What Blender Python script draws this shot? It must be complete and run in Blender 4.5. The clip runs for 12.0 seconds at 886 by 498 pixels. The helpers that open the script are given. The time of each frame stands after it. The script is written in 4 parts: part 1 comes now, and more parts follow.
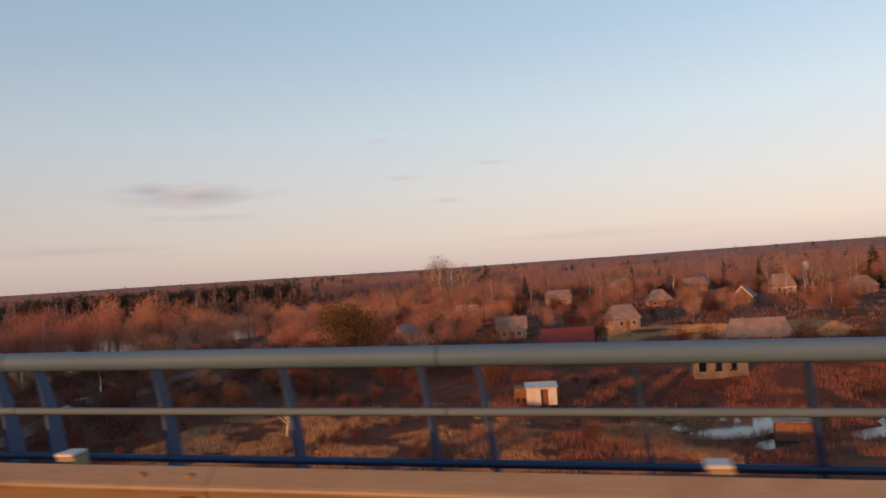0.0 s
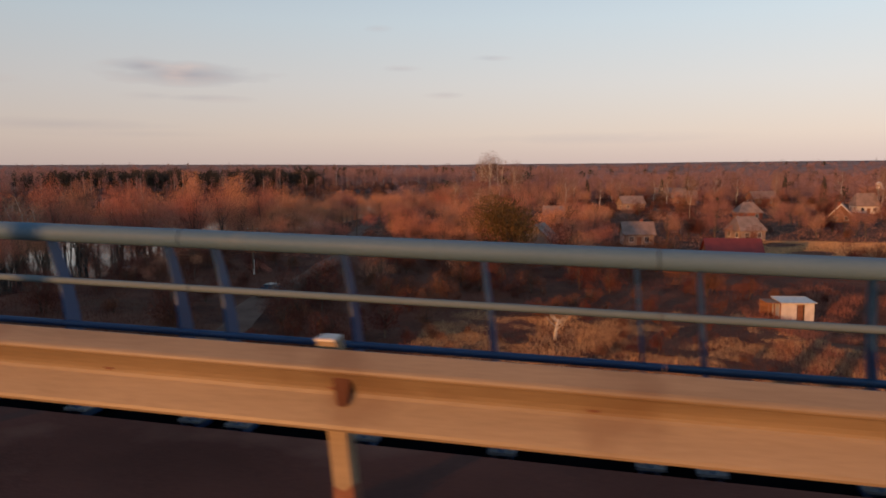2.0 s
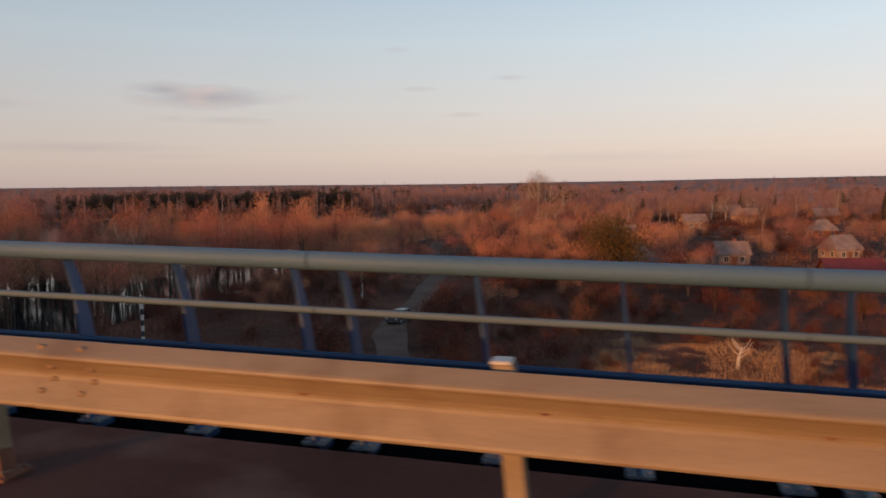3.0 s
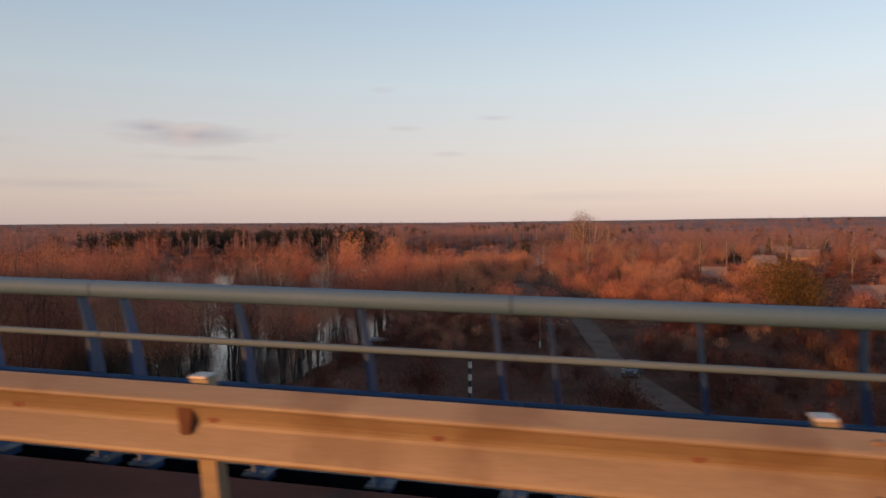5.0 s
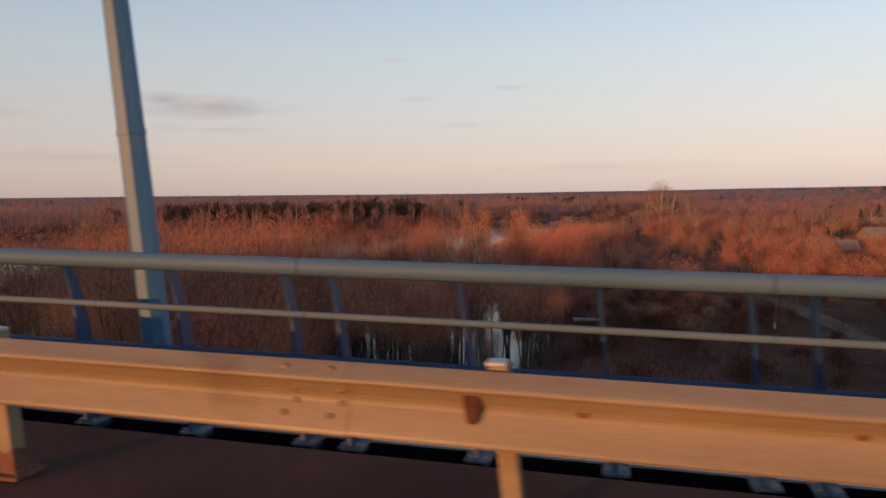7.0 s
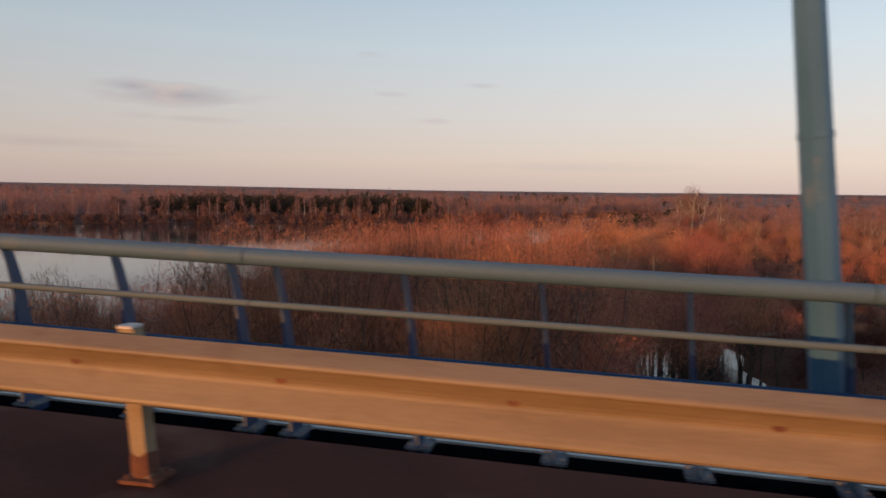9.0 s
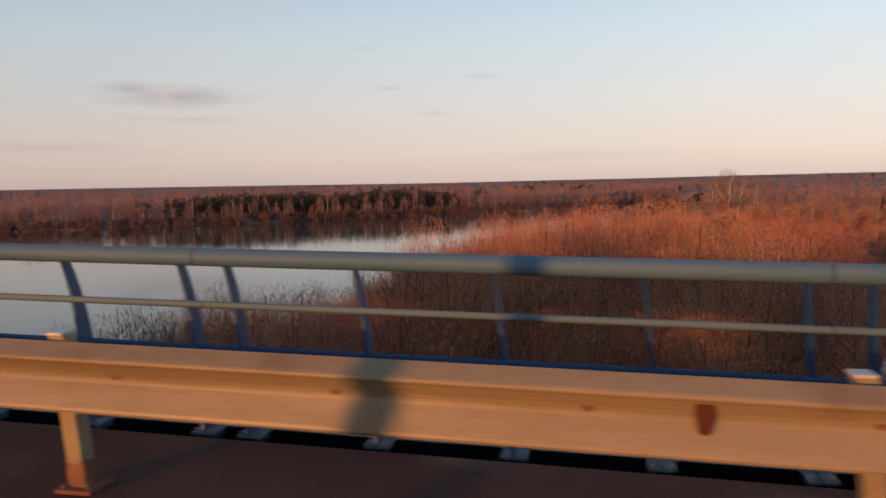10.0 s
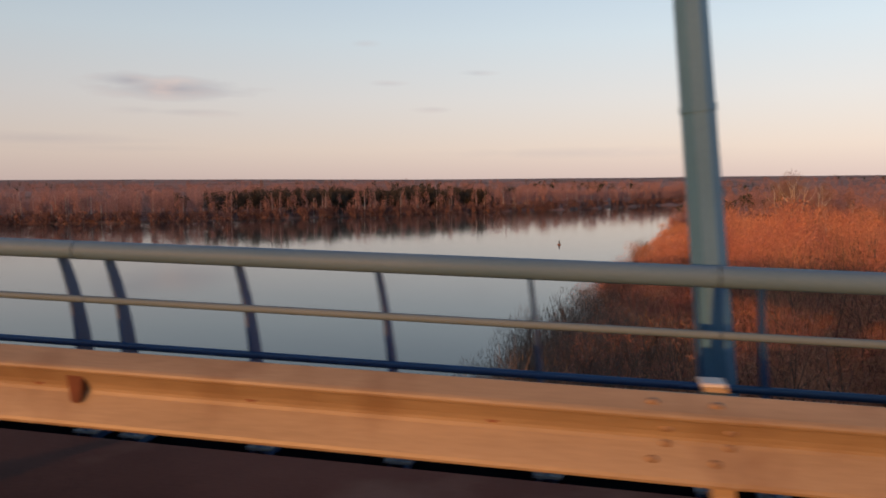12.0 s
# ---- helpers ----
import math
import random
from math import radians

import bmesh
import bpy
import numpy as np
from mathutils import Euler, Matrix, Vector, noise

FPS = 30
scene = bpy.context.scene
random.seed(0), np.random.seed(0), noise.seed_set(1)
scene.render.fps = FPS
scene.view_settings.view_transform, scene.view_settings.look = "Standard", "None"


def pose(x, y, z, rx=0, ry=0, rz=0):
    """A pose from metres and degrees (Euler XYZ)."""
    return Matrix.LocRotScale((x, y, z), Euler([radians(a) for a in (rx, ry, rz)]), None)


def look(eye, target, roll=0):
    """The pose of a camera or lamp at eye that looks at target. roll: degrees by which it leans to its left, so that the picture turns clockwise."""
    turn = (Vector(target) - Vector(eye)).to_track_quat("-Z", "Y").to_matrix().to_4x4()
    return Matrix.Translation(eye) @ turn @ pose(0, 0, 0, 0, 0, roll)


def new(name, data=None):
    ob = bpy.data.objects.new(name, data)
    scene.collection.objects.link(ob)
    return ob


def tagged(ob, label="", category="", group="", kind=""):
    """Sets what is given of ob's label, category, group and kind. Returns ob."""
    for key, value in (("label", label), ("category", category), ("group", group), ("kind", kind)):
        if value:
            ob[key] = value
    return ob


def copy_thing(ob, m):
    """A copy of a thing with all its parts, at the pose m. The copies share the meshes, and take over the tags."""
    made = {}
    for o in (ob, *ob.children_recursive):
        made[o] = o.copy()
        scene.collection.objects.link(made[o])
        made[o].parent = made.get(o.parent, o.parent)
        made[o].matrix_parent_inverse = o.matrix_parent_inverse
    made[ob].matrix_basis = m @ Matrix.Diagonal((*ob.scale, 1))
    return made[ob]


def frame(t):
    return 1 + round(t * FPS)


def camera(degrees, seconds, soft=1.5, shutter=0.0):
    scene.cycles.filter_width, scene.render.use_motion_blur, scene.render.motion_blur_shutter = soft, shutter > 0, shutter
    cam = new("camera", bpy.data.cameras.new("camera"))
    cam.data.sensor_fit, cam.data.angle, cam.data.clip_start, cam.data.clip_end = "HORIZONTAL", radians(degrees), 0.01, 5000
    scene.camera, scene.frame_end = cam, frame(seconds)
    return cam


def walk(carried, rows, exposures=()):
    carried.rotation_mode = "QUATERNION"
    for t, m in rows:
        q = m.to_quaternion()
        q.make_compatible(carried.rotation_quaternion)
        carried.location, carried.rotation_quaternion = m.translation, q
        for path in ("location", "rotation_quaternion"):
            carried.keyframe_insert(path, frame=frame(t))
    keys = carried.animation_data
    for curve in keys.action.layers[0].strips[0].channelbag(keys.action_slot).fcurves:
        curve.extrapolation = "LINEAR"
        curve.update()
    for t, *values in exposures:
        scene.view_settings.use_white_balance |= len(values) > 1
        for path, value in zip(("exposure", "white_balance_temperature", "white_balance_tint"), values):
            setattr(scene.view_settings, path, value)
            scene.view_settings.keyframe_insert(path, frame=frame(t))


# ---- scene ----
cam = camera(62.2, 12.0, soft=1.7, shutter=0.07)

# ---- the drive: seconds, metres from the railing, yaw, pitch, roll ----
SPEED = 14.1          # metres a second along the bridge, towards -x
GRADE = 0.0231        # the deck climbs towards -x
EYE = 1.53            # eye above the deck
RIDE = (
    (0.0, -3.774, 12.92, 1.87, -3.75),
    (0.2, -3.790, 11.20, 0.55, -2.42),
    (0.5, -3.825, 9.17, -5.16, 0.72),
    (0.8, -3.811, 8.63, -8.37, 0.02),
    (1.0, -3.811, 9.74, -8.28, -0.63),
    (1.2, -3.857, 10.77, -7.59, -0.82),
    (1.5, -3.817, 11.43, -6.81, -0.75),
    (2.0, -3.864, 12.56, -6.20, -0.18),
    (2.5, -3.953, 12.66, -5.05, -0.29),
    (3.0, -3.993, 14.04, -4.71, -0.69),
    (5.0, -4.091, 12.84, -1.73, -0.41),
    (5.4, -4.091, 14.35, -2.23, -0.22),
    (5.5, -4.088, 15.11, -2.44, 0.05),
    (5.7, -4.128, 14.62, -2.55, -0.16),
    (6.0, -4.178, 14.82, -2.80, -0.22),
    (6.5, -4.278, 13.60, -2.98, -1.02),
    (7.0, -4.140, 13.98, -3.96, -0.68),
    (9.0, -4.242, 11.58, -4.23, 0.97),
    (9.5, -4.129, 11.80, -5.47, -0.82),
    (10.0, -4.081, 11.92, -4.83, -1.08),
    (10.5, -3.901, 11.97, -4.92, -0.93),
    (11.0, -3.807, 11.94, -4.99, -0.97),
    (11.5, -3.726, 10.95, -5.24, -0.27),
    (11.8, -3.80, 10.24, -5.20, -0.02),
    (12.0, -3.825, 11.59, -5.11, -0.22),
)
SLIP_T, SLIP_X = (0, 0.5, 1.0, 2.5, 5.5, 7, 10, 11.5, 12), (-0.08, -0.08, -0.04, 0, -0.02, -0.05, 0.0, -0.06, -0.03)   # metres ahead of the even speed


def deck_z(x):
    return -GRADE * x


def ride_pose(t, off, yaw, pitch, roll):
    x = -SPEED * t + float(np.interp(t, SLIP_T, SLIP_X))
    eye = Vector((x, off, EYE + deck_z(x)))
    a, b = radians(yaw), radians(pitch)
    ahead = Vector((-math.sin(a) * math.cos(b), math.cos(a) * math.cos(b), math.sin(b)))
    return look(eye, eye + ahead, roll)


# the camera's automatic exposure drifts a little
EXPOSURES = ((0.0, 0.0), (0.5, -0.05), (1.0, 0.03), (1.5, -0.11), (2.0, -0.10), (2.5, -0.10), (3.0, -0.06), (5.0, 0.0), (7.0, -0.04), (8.8, -0.10), (9.0, -0.10), (9.5, 0.01), (12.0, 0.01))
walk(cam, [(r[0], ride_pose(*r)) for r in RIDE], EXPOSURES)

# ---- light: low sun behind the camera, clear evening sky with a few clouds ----
SUN_ELEV, SUN_AZ = radians(5.4), radians(25.0)   # the light goes this far right of square across the bridge
light_way = Vector((math.sin(SUN_AZ) * math.cos(SUN_ELEV), math.cos(SUN_AZ) * math.cos(SUN_ELEV), -math.sin(SUN_ELEV)))
sun = new("sun", bpy.data.lights.new("sun", "SUN"))
sun.data.energy, sun.data.angle, sun.data.color = 4.0, radians(0.6), (1.0, 0.42, 0.13)
sun.rotation_mode = "QUATERNION"
sun.rotation_quaternion = light_way.to_track_quat("-Z", "Y")

world = bpy.data.worlds.new("evening_sky")
scene.world = world
world.use_nodes = True
wn, wl = world.node_tree.nodes, world.node_tree.links
wn.clear()


def wnode(kind, **kw):
    n = wn.new(kind)
    for k, v in kw.items():
        n.inputs[k].default_value = v
    return n


sky = wn.new("ShaderNodeTexSky")
sky.sky_type, sky.sun_disc = "NISHITA", False
sky.sun_elevation = SUN_ELEV
sky.sun_rotation = math.atan2(-light_way.x, -light_way.y)
sky.air_density, sky.dust_density, sky.ozone_density = 1.0, 1.5, 1.0
coord = wn.new("ShaderNodeTexCoord")
sep = wn.new("ShaderNodeSeparateXYZ")
wl.new(coord.outputs["Generated"], sep.inputs[0])


def wmath(op, a, b=None, c=None, clamp=False):
    n = wn.new("ShaderNodeMath")
    n.operation, n.use_clamp = op, clamp
    for i, v in enumerate((a, b, c)):
        if v is None:
            continue
        if isinstance(v, (int, float)):
            n.inputs[i].default_value = v
        else:
            wl.new(v, n.inputs[i])
    return n.outputs[0]


# evening haze: pink low down, pale blue above
ramp = wn.new("ShaderNodeValToRGB")
els = ramp.color_ramp.elements
els[0].position, els[0].color = 0.0, (0.68, 0.525, 0.49, 1)
els[1].position, els[1].color = 1.0, (0.07, 0.15, 0.31, 1)
for p, c in ((0.045, (0.78, 0.64, 0.575, 1)), (0.11, (0.73, 0.685, 0.68, 1)), (0.19, (0.63, 0.70, 0.76, 1)), (0.30, (0.46, 0.59, 0.735, 1)), (0.45, (0.33, 0.48, 0.65, 1)), (0.65, (0.15, 0.26, 0.43, 1))):
    e = els.new(p)
    e.color = c
wl.new(wmath("MULTIPLY", sep.outputs[2], 1.0, clamp=True), ramp.inputs[0])

# clouds: flat streaks, each an azimuth, a height, a half-length and a half-thickness in radians, and a density
az = wmath("ARCTAN2", wmath("MULTIPLY", sep.outputs[0], -1.0), sep.outputs[1])
wob = wn.new("ShaderNodeTexNoise")
wob.inputs["Scale"].default_value, wob.inputs["Detail"].default_value = 14.0, 6.0
stretch = wn.new("ShaderNodeMapping")
stretch.inputs["Scale"].default_value = (1.0, 1.0, 4.0)
wl.new(coord.outputs["Generated"], stretch.inputs["Vector"])
wl.new(stretch.outputs[0], wob.inputs["Vector"])
ragged = wmath("SUBTRACT", wob.outputs["Fac"], 0.5)
cloud = None
for ca, ce, la, le, dens in (
        (0.545, 0.119, 0.115, 0.018, 1.0), (0.60, 0.127, 0.05, 0.012, 0.9), (0.525, 0.091, 0.075, 0.006, 0.40), (0.59, 0.092, 0.04, 0.006, 0.25),
        (0.275, 0.132, 0.030, 0.0045, 0.40), (0.305, 0.182, 0.022, 0.005, 0.30), (0.155, 0.145, 0.030, 0.005, 0.45),
        (0.215, 0.098, 0.030, 0.005, 0.45), (0.80, 0.105, 0.06, 0.008, 0.35), (0.70, 0.055, 0.16, 0.009, 0.4),
        (0.02, 0.040, 0.20, 0.009, 0.35), (0.62, 0.045, 0.16, 0.006, 0.2)):
    u = wmath("DIVIDE", wmath("SUBTRACT", az, ca), la)
    v = wmath("DIVIDE", wmath("SUBTRACT", sep.outputs[2], ce), le)
    r = wmath("SQRT", wmath("ADD", wmath("MULTIPLY", u, u), wmath("MULTIPLY", v, v)))
    m = wmath("MULTIPLY", wmath("ADD", wmath("SUBTRACT", 1.0, r), wmath("MULTIPLY", ragged, 1.5), clamp=True), dens)
    cloud = m if cloud is None else wmath("MAXIMUM", cloud, m)
tint = wn.new("ShaderNodeMix")
tint.data_type = "RGBA"
wl.new(cloud, tint.inputs[0])
wl.new(ramp.outputs[0], tint.inputs[6])
shade = wn.new("ShaderNodeMix")
shade.data_type = "RGBA"
shade.inputs[6].default_value, shade.inputs[7].default_value = (0.43, 0.40, 0.46, 1), (0.84, 0.66, 0.61, 1)
wl.new(wmath("MULTIPLY", wmath("ADD", ragged, 0.12), 2.2, clamp=True), shade.inputs[0])
wl.new(shade.outputs[2], tint.inputs[7])
hazy = wn.new("ShaderNodeMix")
hazy.data_type = "RGBA"
hazy.inputs[0].default_value = 0.93
skyscale = wn.new("ShaderNodeVectorMath")
skyscale.operation = "SCALE"
skyscale.inputs[3].default_value = 0.36
wl.new(sky.outputs[0], skyscale.inputs[0])
wl.new(skyscale.outputs[0], hazy.inputs[6])
wl.new(tint.outputs[2], hazy.inputs[7])
# the sky pales towards the right of the drive
side = wn.new("ShaderNodeMapRange")
side.inputs[1].default_value, side.inputs[2].default_value, side.inputs[3].default_value, side.inputs[4].default_value = 0.85, -0.35, 0.80, 1.10
wl.new(az, side.inputs[0])
paler = wn.new("ShaderNodeVectorMath")
paler.operation = "SCALE"
wl.new(hazy.outputs[2], paler.inputs[0])
wl.new(side.outputs[0], paler.inputs[3])
back = wnode("ShaderNodeBackground", Strength=1.0)
wl.new(paler.outputs[0], back.inputs[0])
wout = wn.new("ShaderNodeOutputWorld")
wl.new(back.outputs[0], wout.inputs[0])

# ---- materials ----
def material(name, rough=0.8, metal=0.0):
    m = bpy.data.materials.new(name)
    m.use_nodes = True
    b = m.node_tree.nodes["Principled BSDF"]
    b.inputs["Roughness"].default_value, b.inputs["Metallic"].default_value = rough, metal
    return m, m.node_tree.nodes, m.node_tree.links, b


def surface(name, dark, light, rough=0.8, metal=0.0, scale=2.0, fine=40.0, bump=0.15, stretch=(1, 1, 1), rnd=0.0, stain=None, depth=0.01, world_space=True, spec=0.5):
    """Two colours mixed by a coarse and a fine noise, with fine relief; rnd: how much whole objects differ."""
    m, n, l, b = material(name, rough, metal)
    b.inputs["Specular IOR Level"].default_value = spec
    if world_space:
        src = n.new("ShaderNodeNewGeometry").outputs["Position"]
    else:
        src = n.new("ShaderNodeTexCoord").outputs["Object"]
    mp = n.new("ShaderNodeMapping")
    mp.inputs["Scale"].default_value = stretch
    l.new(src, mp.inputs["Vector"])
    a, c = n.new("ShaderNodeTexNoise"), n.new("ShaderNodeTexNoise")
    for t, s, d in ((a, scale, 4.0), (c, fine, 5.0)):
        t.inputs["Scale"].default_value, t.inputs["Detail"].default_value = s, d
        l.new(mp.outputs[0], t.inputs["Vector"])
    add = n.new("ShaderNodeMath")
    add.operation = "MULTIPLY_ADD"
    l.new(c.outputs["Fac"], add.inputs[0])
    add.inputs[1].default_value = 0.45
    l.new(a.outputs["Fac"], add.inputs[2])
    rng = n.new("ShaderNodeMapRange")
    rng.inputs[1].default_value, rng.inputs[2].default_value = 0.48, 0.98
    l.new(add.outputs[0], rng.inputs[0])
    mix = n.new("ShaderNodeMix")
    mix.data_type = "RGBA"
    mix.inputs[6].default_value, mix.inputs[7].default_value = (*dark, 1), (*light, 1)
    l.new(rng.outputs[0], mix.inputs[0])
    col = mix.outputs[2]
    if stain:
        s = n.new("ShaderNodeTexNoise")
        s.inputs["Scale"].default_value, s.inputs["Detail"].default_value = stain[1], 6.0
        l.new(src, s.inputs["Vector"])
        sr = n.new("ShaderNodeMapRange")
        sr.inputs[1].default_value, sr.inputs[2].default_value, sr.inputs[4].default_value = stain[2], stain[2] + 0.12, stain[3]
        l.new(s.outputs["Fac"], sr.inputs[0])
        sm = n.new("ShaderNodeMix")
        sm.data_type = "RGBA"
        sm.inputs[7].default_value = (*stain[0], 1)
        l.new(sr.outputs[0], sm.inputs[0])
        l.new(col, sm.inputs[6])
        col = sm.outputs[2]
    if rnd:
        oi = n.new("ShaderNodeObjectInfo")
        hsv = n.new("ShaderNodeHueSaturation")
        v = n.new("ShaderNodeMapRange")
        v.inputs[3].default_value, v.inputs[4].default_value = 1 - rnd, 1 + rnd
        l.new(oi.outputs["Random"], v.inputs[0])
        l.new(v.outputs[0], hsv.inputs["Value"])
        h = n.new("ShaderNodeMapRange")
        h.inputs[3].default_value, h.inputs[4].default_value = 0.5 - rnd * 0.04, 0.5 + rnd * 0.04
        l.new(oi.outputs["Random"], h.inputs[0])
        l.new(h.outputs[0], hsv.inputs["Hue"])
        l.new(col, hsv.inputs["Color"])
        col = hsv.outputs[0]
    l.new(col, b.inputs["Base Color"])
    if bump:
        bp = n.new("ShaderNodeBump")
        bp.inputs["Strength"].default_value, bp.inputs["Distance"].default_value = bump, depth
        l.new(add.outputs[0], bp.inputs["Height"])
        l.new(bp.outputs[0], b.inputs["Normal"])
    return m


def twigs(name, dark, light, rnd=0.25):
    """Bare twigs and dry leaves: colour varies from island to island and from tree to tree."""
    m, n, l, b = material(name, 0.75)
    b.inputs["Specular IOR Level"].default_value = 0.15
    g, oi = n.new("ShaderNodeNewGeometry"), n.new("ShaderNodeObjectInfo")
    mix = n.new("ShaderNodeMix")
    mix.data_type = "RGBA"
    mix.inputs[6].default_value, mix.inputs[7].default_value = (*dark, 1), (*light, 1)
    l.new(g.outputs["Random Per Island"], mix.inputs[0])
    hsv = n.new("ShaderNodeHueSaturation")
    v = n.new("ShaderNodeMapRange")
    v.inputs[3].default_value, v.inputs[4].default_value = 1 - rnd, 1 + rnd
    l.new(oi.outputs["Random"], v.inputs[0])
    l.new(v.outputs[0], hsv.inputs["Value"])
    h = n.new("ShaderNodeMapRange")
    h.inputs[3].default_value, h.inputs[4].default_value = 0.485, 0.515
    l.new(oi.outputs["Random"], h.inputs[0])
    l.new(h.outputs[0], hsv.inputs["Hue"])
    l.new(mix.outputs[2], hsv.inputs["Color"])
    l.new(hsv.outputs[0], b.inputs["Base Color"])
    tr, ms = n.new("ShaderNodeBsdfTranslucent"), n.new("ShaderNodeMixShader")   # thin twigs let some light through
    ms.inputs[0].default_value = 0.1
    l.new(hsv.outputs[0], tr.inputs["Color"])
    l.new(b.outputs[0], ms.inputs[1])
    l.new(tr.outputs[0], ms.inputs[2])
    l.new(ms.outputs[0], n["Material Output"].inputs["Surface"])
    return m


galvanised = surface("galvanised_steel", (0.205, 0.143, 0.080), (0.310, 0.225, 0.135), 0.48, 0.0, 1.6, 22, 0.08, (0.4, 3, 3), stain=((0.17, 0.10, 0.05), 2.2, 0.56, 0.6), depth=0.004, spec=0.4)
rust = surface("rusty_steel", (0.10, 0.035, 0.02), (0.22, 0.09, 0.05), 0.8, 0.2, 8, 60, 0.3, depth=0.003)
# railing blue in a deep tone, the guardrail's shade included in the colour
blue_paint_shade = surface("blue_paint_shade", (0.006, 0.030, 0.088), (0.012, 0.053, 0.135), 0.42, 0.0, 1.5, 40, 0.08, rnd=0.12, stain=((0.10, 0.12, 0.14), 5.0, 0.68, 0.3), depth=0.002)
mid_paint = surface("pale_grey_paint", (0.068, 0.112, 0.145), (0.105, 0.148, 0.178), 0.7, 0.0, 0.8, 25, 0.06, (1, 3, 3), depth=0.002)
rail_paint = surface("weathered_blue_grey_paint", (0.063, 0.124, 0.186), (0.098, 0.158, 0.214), 0.6, 0.0, 0.8, 25, 0.06, (1, 3, 3), stain=((0.17, 0.19, 0.19), 2.0, 0.64, 0.4), depth=0.002, spec=0.25)
pole_paint = surface("pole_blue_paint", (0.038, 0.115, 0.205), (0.065, 0.16, 0.265), 0.45, 0.0, 1.0, 30, 0.06, (3, 3, 1), stain=((0.26, 0.24, 0.2), 2.0, 0.66, 0.5), depth=0.002)
asphalt = surface("brown_grey_asphalt", (0.052, 0.020, 0.015), (0.125, 0.052, 0.038), 0.95, 0.0, 0.7, 60, 0.5, stain=((0.20, 0.12, 0.09), 0.9, 0.56, 0.5), depth=0.012, spec=0.15)
concrete = surface("weathered_concrete", (0.18, 0.165, 0.15), (0.34, 0.31, 0.28), 0.9, 0.0, 0.8, 20, 0.4, stain=((0.10, 0.09, 0.08), 1.0, 0.6, 0.6))
# zinc at about half brightness, standing in for shade on the base plates
shaded_zinc = surface("shaded_zinc", (0.10, 0.10, 0.11), (0.20, 0.20, 0.21), 0.7, 0.0, 6, 40, 0.1, depth=0.002)
# near-black without gloss: the shade in the deck-edge slot, put into the colour
slot_shade = surface("slot_shade_black", (0.006, 0.006, 0.008), (0.014, 0.014, 0.018), 0.95, 0.0, 3, 30, 0.2, spec=0.0)
pale_metal = surface("pale_zinc", (0.42, 0.38, 0.34), (0.58, 0.54, 0.49), 0.5, 0.2, 3, 40, 0.1, depth=0.002)
reflector_red = surface("red_brown_reflector", (0.05, 0.012, 0.008), (0.10, 0.026, 0.014), 0.3, 0.0, 9, 60, 0.1, depth=0.001)
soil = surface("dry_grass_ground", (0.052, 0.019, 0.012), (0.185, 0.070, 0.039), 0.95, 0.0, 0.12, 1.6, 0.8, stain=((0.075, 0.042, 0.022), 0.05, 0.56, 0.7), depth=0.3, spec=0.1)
# wood cover of the far hills, its colour lifted to carry distance haze
hazed_floor = surface("hazed_wood_cover", (0.19, 0.112, 0.09), (0.37, 0.225, 0.18), 0.95, 0.0, 0.012, 0.11, 1.0, (1, 0.35, 1), stain=((0.03, 0.035, 0.02), 0.006, 0.56, 0.85), depth=6.0, spec=0.05)
dirt_road = surface("pale_dirt", (0.12, 0.065, 0.045), (0.20, 0.115, 0.08), 0.95, 0.0, 0.4, 4, 0.4, depth=0.05, spec=0.1)
bark = surface("grey_brown_bark", (0.06, 0.04, 0.03), (0.16, 0.11, 0.08), 0.9, 0.0, 1.5, 12, 0.5, (1, 1, 0.3), rnd=0.2, depth=0.03, spec=0.2)
birch_bark = surface("birch_bark", (0.34, 0.28, 0.22), (0.62, 0.55, 0.46), 0.8, 0.0, 1.2, 9, 0.3, (1, 1, 3), rnd=0.1, stain=((0.05, 0.04, 0.035), 1.8, 0.6, 0.9), depth=0.02, spec=0.2)
willow = twigs("willow_twigs", (0.26, 0.096, 0.060), (0.66, 0.265, 0.158), 0.16)
# distant twigs: paler and pinker, with the evening haze mixed into the colour
hazed_twigs = twigs("hazed_bare_twigs", (0.24, 0.135, 0.115), (0.47, 0.28, 0.235))
block = surface("old_blockwork", (0.10, 0.075, 0.062), (0.18, 0.135, 0.11), 0.9, 0.0, 0.9, 12, 0.4, stain=((0.08, 0.06, 0.05), 1.0, 0.6, 0.6))
bolt_steel = surface("dull_brown_steel", (0.16, 0.10, 0.06), (0.26, 0.17, 0.10), 0.6, 0.3, 8, 60, 0.2, depth=0.002)
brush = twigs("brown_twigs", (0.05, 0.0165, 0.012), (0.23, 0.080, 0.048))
birch_twigs = twigs("birch_twigs", (0.15, 0.085, 0.06), (0.32, 0.19, 0.13))
# brown twigs again, paled by painted haze for the far waterside
hazed_brush = twigs("hazed_brown_twigs", (0.13, 0.07, 0.058), (0.24, 0.135, 0.11))
# pine needles for the far bank, greyed and lightened to paint in haze
hazed_needles = twigs("hazed_pine_needles", (0.035, 0.030, 0.022), (0.075, 0.062, 0.045))
village_twigs = twigs("village_twigs", (0.19, 0.086, 0.064), (0.50, 0.245, 0.178))
olive = twigs("olive_twigs", (0.055, 0.028, 0.011), (0.16, 0.08, 0.03))
sedge = twigs("dry_sedge", (0.26, 0.115, 0.07), (0.56, 0.26, 0.165))
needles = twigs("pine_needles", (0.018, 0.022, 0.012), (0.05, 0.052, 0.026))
straw = twigs("dry_straw", (0.34, 0.165, 0.090), (0.66, 0.36, 0.20))
grey_twigs = twigs("grey_twigs", (0.10, 0.066, 0.052), (0.21, 0.14, 0.11))
